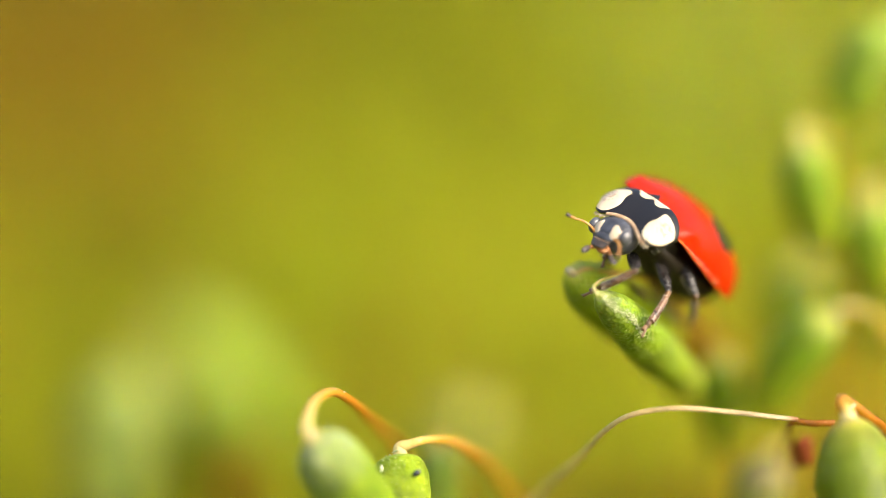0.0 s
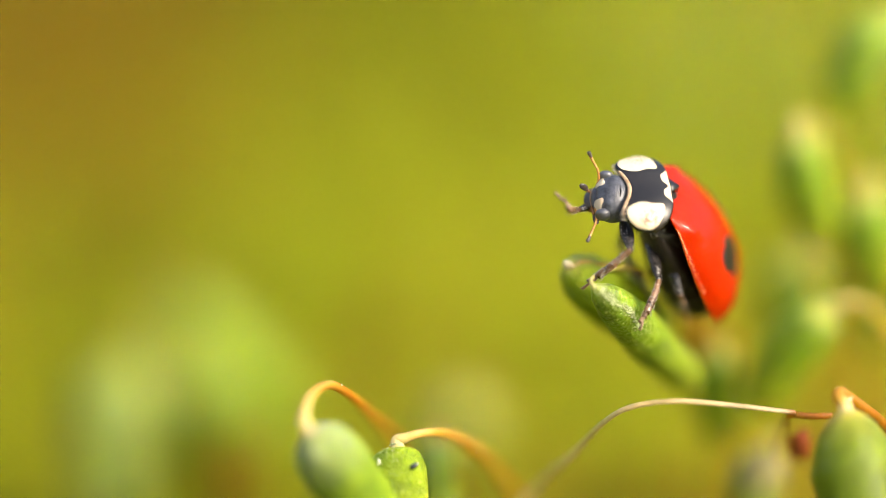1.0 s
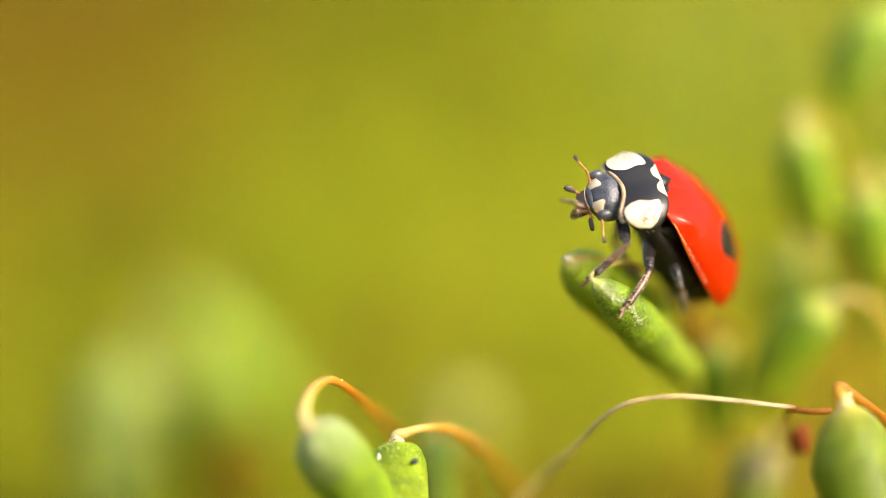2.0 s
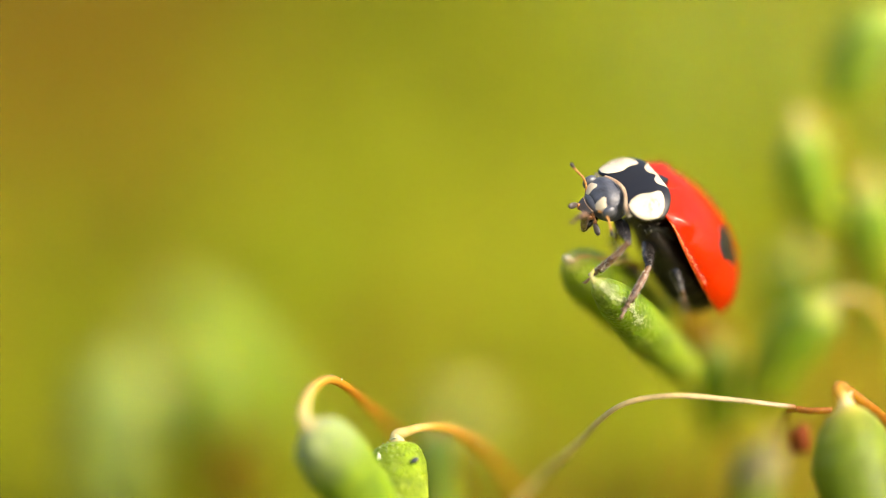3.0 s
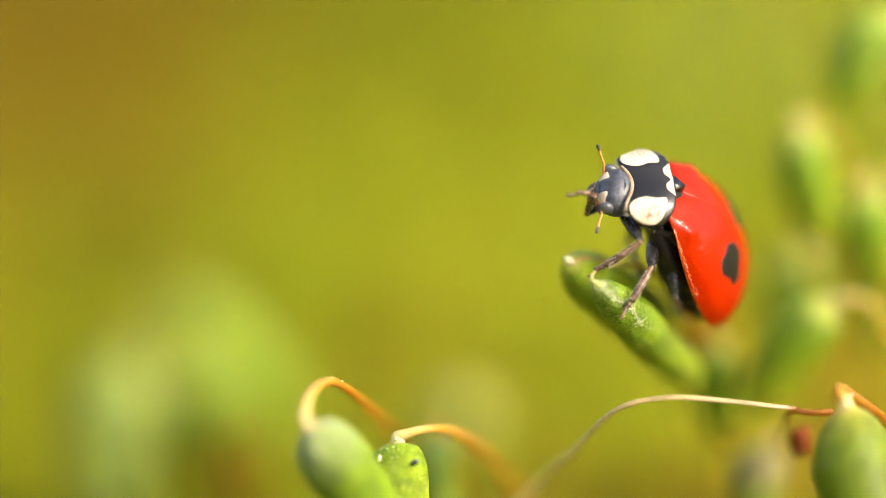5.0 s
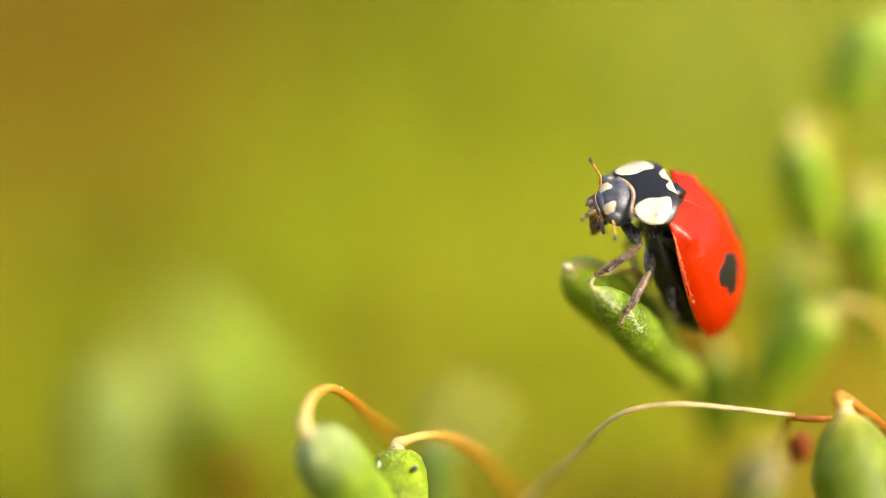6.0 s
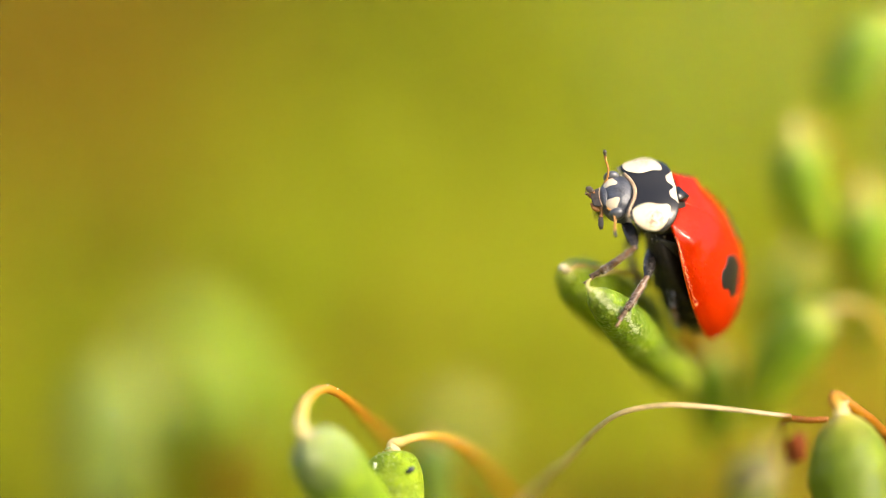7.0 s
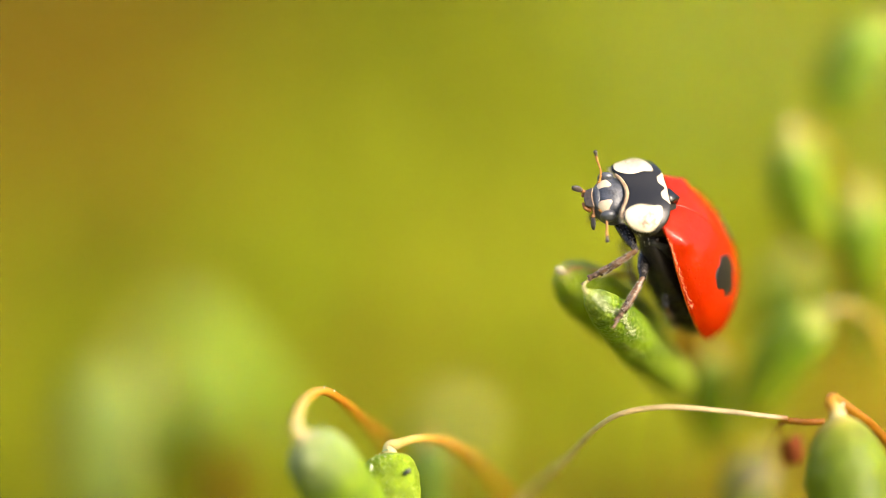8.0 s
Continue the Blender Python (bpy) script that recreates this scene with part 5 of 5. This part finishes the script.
    lower = [
        (0, pm(1.100, -0.000, -0.000, 180.0, 89.1, 180.0)),
        (0.3, pm(1.100, -0.000, 0.000, 0.0, 87.5, -0.0)),
        (0.5, pm(1.100, 0.000, 0.000, 0.0, 86.7, 0.0)),
        (0.7, pm(1.100, 0.000, -0.000, 0.0, 83.7, 0.0)),
        (1, pm(1.100, -0.000, 0.000, 0.0, 84.4, -0.0)),
        (1.2, pm(1.100, 0.000, 0.000, -0.0, 83.1, -0.0)),
        (1.4, pm(1.100, -0.000, 0.000, -0.0, 81.5, -0.0)),
        (1.5, pm(1.100, 0.000, 0.000, 0.0, 80.6, 0.0)),
        (1.7, pm(1.100, 0.000, -0.000, 0.0, 80.5, 0.0)),
        (2.8, pm(1.100, 0.000, 0.000, 0.0, 80.6, 0.0)),
        (3, pm(1.100, 0.000, -0.000, -0.0, 78.7, -0.0)),
        (3.5, pm(1.100, 0.000, 0.000, 0.0, 73.4, 0.0)),
        (4, pm(1.100, 0.000, -0.000, 0.0, 77.2, 0.0)),
        (4.3, pm(1.100, 0.000, 0.000, 0.0, 76.8, 0.0)),
        (4.5, pm(1.100, -0.000, -0.000, 0.0, 77.4, 0.0)),
        (4.7, pm(1.100, -0.000, -0.000, -0.0, 78.5, 0.0)),
        (5.8, pm(1.100, -0.000, 0.000, -0.0, 68.7, -0.0)),
        (6, pm(1.100, 0.000, -0.000, -0.0, 69.8, 0.0)),
        (6.5, pm(1.100, 0.000, -0.000, -0.0, 70.1, -0.0)),
        (7, pm(1.100, 0.000, 0.000, 0.0, 71.8, -0.0)),
        (7.5, pm(1.100, -0.000, -0.000, 0.0, 71.1, 0.0)),
        (8, pm(1.100, 0.000, -0.000, 0.0, 70.8, 0.0))]
    for piece in (shin, foot, hairs):
        walk(piece, lower)
    leg, shin, foot, hairs = LEGS["front_far"]
    walk(leg, [
        (0, pm(0.358, -0.159, -0.367, -37.46, 45.90, -163.63)),
        (0.3, pm(0.430, -0.158, -0.379, 137.36, 30.65, -5.47)),
        (0.5, pm(0.486, -0.141, -0.389, 145.06, 31.69, 2.07)),
        (0.7, pm(0.475, -0.187, -0.385, 144.52, 31.77, 4.03)),
        (1, pm(0.474, -0.258, -0.383, 165.56, 38.84, 26.68)),
        (1.2, pm(0.475, -0.260, -0.385, 164.51, 38.30, 25.15)),
        (1.4, pm(0.474, -0.260, -0.388, 163.47, 37.68, 23.72)),
        (1.5, pm(0.474, -0.261, -0.389, 162.95, 37.39, 22.99)),
        (1.7, pm(0.474, -0.261, -0.394, 164.55, 41.82, 23.43)),
        (2.8, pm(0.458, -0.263, -0.401, -161.15, 36.58, 53.89)),
        (3, pm(0.450, -0.259, -0.410, -154.59, 38.36, 60.62)),
        (3.5, pm(0.441, -0.261, -0.409, -62.16, 55.28, 172.22)),
        (4, pm(0.453, -0.229, -0.453, -118.81, 43.52, 106.41)),
        (4.3, pm(0.461, -0.211, -0.476, -159.62, 40.37, 53.55)),
        (4.5, pm(0.463, -0.194, -0.490, 146.93, 23.08, 3.85)),
        (4.7, pm(0.447, -0.197, -0.490, 178.83, 29.70, 32.04)),
        (5.8, pm(0.396, -0.235, -0.540, -133.12, 44.90, 86.11)),
        (6, pm(0.386, -0.245, -0.552, -129.25, 50.14, 91.62)),
        (6.5, pm(0.374, -0.314, -0.538, -29.41, 67.24, -168.42)),
        (7, pm(0.364, -0.385, -0.527, -1.98, 71.10, -147.11)),
        (7.5, pm(0.353, -0.456, -0.515, 72.15, 61.03, -87.15)),
        (8, pm(0.339, -0.525, -0.500, -27.66, 72.27, -169.31))])
    lower = [
        (0, pm(1.010, -0.000, 0.000, 180.0, 22.5, 180.0)),
        (0.3, pm(1.010, 0.000, 0.000, 0.0, 75.4, 0.0)),
        (0.5, pm(1.010, -0.000, -0.000, 0.0, 71.2, 0.0)),
        (0.7, pm(1.010, 0.000, 0.000, -0.0, 71.0, 0.0)),
        (1, pm(1.010, 0.000, -0.000, 0.0, 51.6, 0.0)),
        (1.2, pm(1.010, -0.000, -0.000, -0.0, 52.9, -0.0)),
        (1.4, pm(1.010, 0.000, 0.000, -0.0, 54.1, 0.0)),
        (1.5, pm(1.010, 0.000, 0.000, -0.0, 54.6, -0.0)),
        (1.7, pm(1.010, 0.000, 0.000, 0.0, 70.6, 0.0)),
        (2.8, pm(1.010, -0.000, 0.000, -0.0, 77.0, -0.0)),
        (3, pm(1.010, 0.000, -0.000, -0.0, 76.2, -0.0)),
        (3.5, pm(1.010, -0.000, 0.000, -180.0, 36.3, -180.0)),
        (4, pm(1.010, 0.000, -0.000, 180.0, 85.5, 180.0)),
        (4.3, pm(1.010, 0.000, -0.000, -0.0, 80.7, -0.0)),
        (4.5, pm(1.010, 0.000, 0.000, 0.0, 81.3, 0.0)),
        (4.7, pm(1.010, -0.000, -0.000, -0.0, 83.6, -0.0)),
        (5.8, pm(1.010, 0.000, 0.000, -180.0, 81.2, -180.0)),
        (6, pm(1.010, -0.000, 0.000, 180.0, 74.1, 180.0)),
        (6.5, pm(1.010, -0.000, 0.000, 180.0, 39.0, 180.0)),
        (7, pm(1.010, -0.000, 0.000, 180.0, 36.8, 180.0)),
        (7.5, pm(1.010, 0.000, 0.000, -180.0, 40.0, 180.0)),
        (8, pm(1.010, 0.000, 0.000, 180.0, 28.3, 180.0))]
    for piece in (shin, hairs):
        walk(piece, lower)
    walk(foot, [
        (0, pm(0.022, -0.152, 0.662, 97.1, 81.9, 97.0)),
        (0.3, pm(0.357, -0.570, -1.085, 24.1, -1.6, 31.6)),
        (0.5, pm(0.620, -0.753, -1.297, 33.4, -14.1, 45.5)),
        (0.7, pm(0.730, -0.859, -1.243, 34.9, -11.3, 53.5)),
        (1, pm(1.349, -1.032, -0.938, 26.6, -4.4, 71.9)),
        (1.2, pm(1.266, -1.005, -0.993, 27.1, -6.5, 68.3)),
        (1.4, pm(1.170, -0.963, -1.053, 27.4, -9.0, 63.6)),
        (1.5, pm(1.118, -0.934, -1.085, 27.4, -10.4, 60.7)),
        (1.7, pm(0.771, -0.886, -1.231, 35.2, -10.8, 55.9)),
        (2.8, pm(0.269, -0.361, -0.773, 14.4, 15.4, 20.1)),
        (3, pm(0.269, -0.237, -0.700, 9.4, 19.1, 13.3)),
        (3.5, pm(0.476, -0.241, 0.360, 140.0, 67.3, 144.9)),
        (4, pm(1.073, -0.845, -0.415, 60.9, 38.0, 100.0)),
        (4.3, pm(0.879, -0.737, -0.334, 41.5, 42.9, 67.5)),
        (4.5, pm(0.535, -0.875, -1.189, 39.1, -5.9, 53.9)),
        (4.7, pm(0.321, -0.693, -1.304, 37.9, -11.8, 40.6)),
        (5.8, pm(0.062, -0.053, -0.318, 3.4, 44.1, 3.9)),
        (6, pm(-0.043, 0.039, -0.262, -2.3, 46.1, -3.0)),
        (6.5, pm(0.697, -0.327, 0.206, 137.3, 54.9, 148.5)),
        (7, pm(0.470, -0.498, 0.257, 112.9, 56.7, 123.7)),
        (7.5, pm(-0.263, -0.750, -0.044, 59.9, 37.1, 59.6)),
        (8, pm(0.489, -0.285, 0.439, 141.9, 61.3, 147.0))])
    leg, shin, foot, hairs = LEGS["mid_far"]
    walk(leg, [
        (0, pm(-0.650, -0.263, -0.353, -61.10, 78.88, -134.66)),
        (0.3, pm(-0.578, -0.263, -0.418, -106.87, 67.72, -175.61)),
        (0.5, pm(-0.520, -0.245, -0.464, -106.93, 68.18, -174.78)),
        (0.7, pm(-0.529, -0.310, -0.446, -113.19, 64.70, 178.77)),
        (1, pm(-0.528, -0.406, -0.422, -117.50, 62.71, 173.64)),
        (1.2, pm(-0.528, -0.402, -0.427, -119.26, 65.15, 171.36)),
        (1.4, pm(-0.529, -0.397, -0.432, -121.24, 67.36, 168.84)),
        (1.5, pm(-0.529, -0.395, -0.434, -122.26, 68.51, 167.48)),
        (1.7, pm(-0.531, -0.390, -0.441, -119.72, 67.16, 170.49)),
        (2.8, pm(-0.550, -0.360, -0.457, -116.07, 65.28, 175.34)),
        (3, pm(-0.558, -0.351, -0.467, -95.61, 63.60, -160.38)),
        (3.5, pm(-0.568, -0.338, -0.469, -98.33, 69.59, -166.11)),
        (4, pm(-0.557, -0.303, -0.497, -92.28, 67.75, -158.79)),
        (4.3, pm(-0.550, -0.281, -0.512, -102.17, 67.29, -169.68)),
        (4.5, pm(-0.549, -0.264, -0.520, -101.18, 65.65, -167.81)),
        (4.7, pm(-0.564, -0.271, -0.518, -108.81, 64.09, -175.84)),
        (5.8, pm(-0.613, -0.331, -0.559, -107.13, 62.07, -172.56)),
        (6, pm(-0.623, -0.345, -0.567, -100.75, 60.85, -164.25)),
        (6.5, pm(-0.636, -0.405, -0.556, -106.70, 61.64, -173.26)),
        (7, pm(-0.646, -0.467, -0.545, -103.47, 63.44, -171.39)),
        (7.5, pm(-0.657, -0.528, -0.534, -102.29, 62.69, -170.99)),
        (8, pm(-0.673, -0.588, -0.522, -105.63, 60.97, -175.55))])
    lower = [
        (0, pm(1.090, -0.000, 0.000, -180.0, 80.2, -180.0)),
        (0.3, pm(1.090, 0.000, 0.000, 180.0, 84.5, 180.0)),
        (0.5, pm(1.090, 0.000, 0.000, 180.0, 86.0, 180.0)),
        (0.7, pm(1.090, 0.000, -0.000, -0.0, 85.7, -0.0)),
        (1, pm(1.090, 0.000, 0.000, -0.0, 79.6, -0.0)),
        (1.2, pm(1.090, 0.000, 0.000, 0.0, 79.5, 0.0)),
        (1.4, pm(1.090, 0.000, 0.000, -0.0, 79.4, -0.0)),
        (1.5, pm(1.090, 0.000, 0.000, 0.0, 79.4, 0.0)),
        (1.7, pm(1.090, -0.000, 0.000, 0.0, 80.8, -0.0)),
        (2.8, pm(1.090, 0.000, 0.000, -0.0, 86.6, -0.0)),
        (3, pm(1.090, 0.000, -0.000, 180.0, 86.7, 180.0)),
        (3.5, pm(1.090, -0.000, 0.000, -0.0, 89.6, -0.0)),
        (4, pm(1.090, 0.000, -0.000, -180.0, 86.6, -180.0)),
        (4.3, pm(1.090, 0.000, -0.000, -0.0, 89.6, -0.0)),
        (4.5, pm(1.090, 0.000, 0.000, -180.0, 89.1, -180.0)),
        (4.7, pm(1.090, -0.000, 0.000, -0.0, 87.4, -0.0)),
        (5.8, pm(1.090, 0.000, -0.000, 0.0, 87.7, 0.0)),
        (6, pm(1.090, 0.000, -0.000, 180.0, 89.1, 180.0)),
        (6.5, pm(1.090, 0.000, -0.000, 0.0, 85.8, 0.0)),
        (7, pm(1.090, 0.000, 0.000, -0.0, 86.3, -0.0)),
        (7.5, pm(1.090, -0.000, -0.000, -0.0, 85.4, -0.0)),
        (8, pm(1.090, -0.000, -0.000, -0.0, 83.0, -0.0))]
    for piece in (shin, foot, hairs):
        walk(piece, lower)
    leg, shin, foot, hairs = LEGS["hind_far"]
    walk(leg, [
        (0, pm(-1.195, -0.385, -0.201, -121.36, 57.26, 169.59)),
        (0.3, pm(-1.129, -0.387, -0.296, -110.97, 45.64, 179.52)),
        (0.5, pm(-1.076, -0.372, -0.362, -106.95, 45.58, -174.94)),
        (0.7, pm(-1.083, -0.442, -0.335, -106.43, 41.70, -175.92)),
        (1, pm(-1.076, -0.545, -0.297, -106.38, 40.15, -177.52)),
        (1.2, pm(-1.077, -0.538, -0.304, -110.14, 42.44, 178.48)),
        (1.4, pm(-1.079, -0.533, -0.310, -114.27, 44.54, 174.17)),
        (1.5, pm(-1.080, -0.530, -0.313, -116.55, 45.38, 171.85)),
        (1.7, pm(-1.081, -0.523, -0.321, -114.97, 43.40, 173.15)),
        (2.8, pm(-1.105, -0.484, -0.346, -110.59, 43.48, 179.97)),
        (3, pm(-1.113, -0.473, -0.358, -98.11, 42.33, -161.99)),
        (3.5, pm(-1.124, -0.456, -0.363, -103.05, 50.55, -168.32)),
        (4, pm(-1.112, -0.420, -0.384, -96.60, 48.62, -159.32)),
        (4.3, pm(-1.104, -0.398, -0.394, -100.96, 48.14, -164.99)),
        (4.5, pm(-1.103, -0.380, -0.398, -98.32, 47.11, -161.05)),
        (4.7, pm(-1.117, -0.389, -0.395, -99.21, 45.92, -162.11)),
        (5.8, pm(-1.163, -0.459, -0.429, -95.88, 43.16, -156.40)),
        (6, pm(-1.172, -0.476, -0.437, -91.98, 41.22, -150.05)),
        (6.5, pm(-1.186, -0.527, -0.424, -94.61, 41.70, -156.11)),
        (7, pm(-1.199, -0.580, -0.413, -93.16, 42.77, -155.93)),
        (7.5, pm(-1.211, -0.635, -0.401, -92.42, 42.56, -156.62)),
        (8, pm(-1.227, -0.686, -0.389, -94.48, 41.59, -161.58))])
    lower = [
        (0, pm(1.200, 0.000, 0.000, 0.0, 51.3, 0.0)),
        (0.3, pm(1.200, 0.000, -0.000, 0.0, 53.1, 0.0)),
        (0.5, pm(1.200, 0.000, 0.000, -0.0, 56.1, -0.0)),
        (0.7, pm(1.200, -0.000, -0.000, 0.0, 51.0, -0.0)),
        (1, pm(1.200, 0.000, 0.000, 0.0, 46.8, 0.0)),
        (1.2, pm(1.200, 0.000, -0.000, -0.0, 44.2, -0.0)),
        (1.4, pm(1.200, 0.000, -0.000, 0.0, 41.2, 0.0)),
        (1.5, pm(1.200, -0.000, -0.000, 0.0, 39.7, 0.0)),
        (1.7, pm(1.200, 0.000, -0.000, -0.0, 41.0, -0.0)),
        (2.8, pm(1.200, 0.000, 0.000, -0.0, 48.9, -0.0)),
        (3, pm(1.200, 0.000, -0.000, 0.0, 58.8, 0.0)),
        (3.5, pm(1.200, -0.000, 0.000, 0.0, 52.9, 0.0)),
        (4, pm(1.200, 0.000, -0.000, -0.0, 59.7, -0.0)),
        (4.3, pm(1.200, 0.000, -0.000, -0.0, 56.6, -0.0)),
        (4.5, pm(1.200, 0.000, -0.000, 0.0, 58.8, 0.0)),
        (4.7, pm(1.200, -0.000, -0.000, 0.0, 58.4, 0.0)),
        (5.8, pm(1.200, 0.000, 0.000, -0.0, 61.6, -0.0)),
        (6, pm(1.200, 0.000, 0.000, 0.0, 65.2, 0.0)),
        (6.5, pm(1.200, 0.000, 0.000, 0.0, 61.8, 0.0)),
        (7, pm(1.200, 0.000, 0.000, -0.0, 62.2, -0.0)),
        (7.5, pm(1.200, 0.000, 0.000, 0.0, 60.4, -0.0)),
        (8, pm(1.200, 0.000, -0.000, 0.0, 56.8, 0.0))]
    for piece in (shin, foot, hairs):
        walk(piece, lower)


motions()
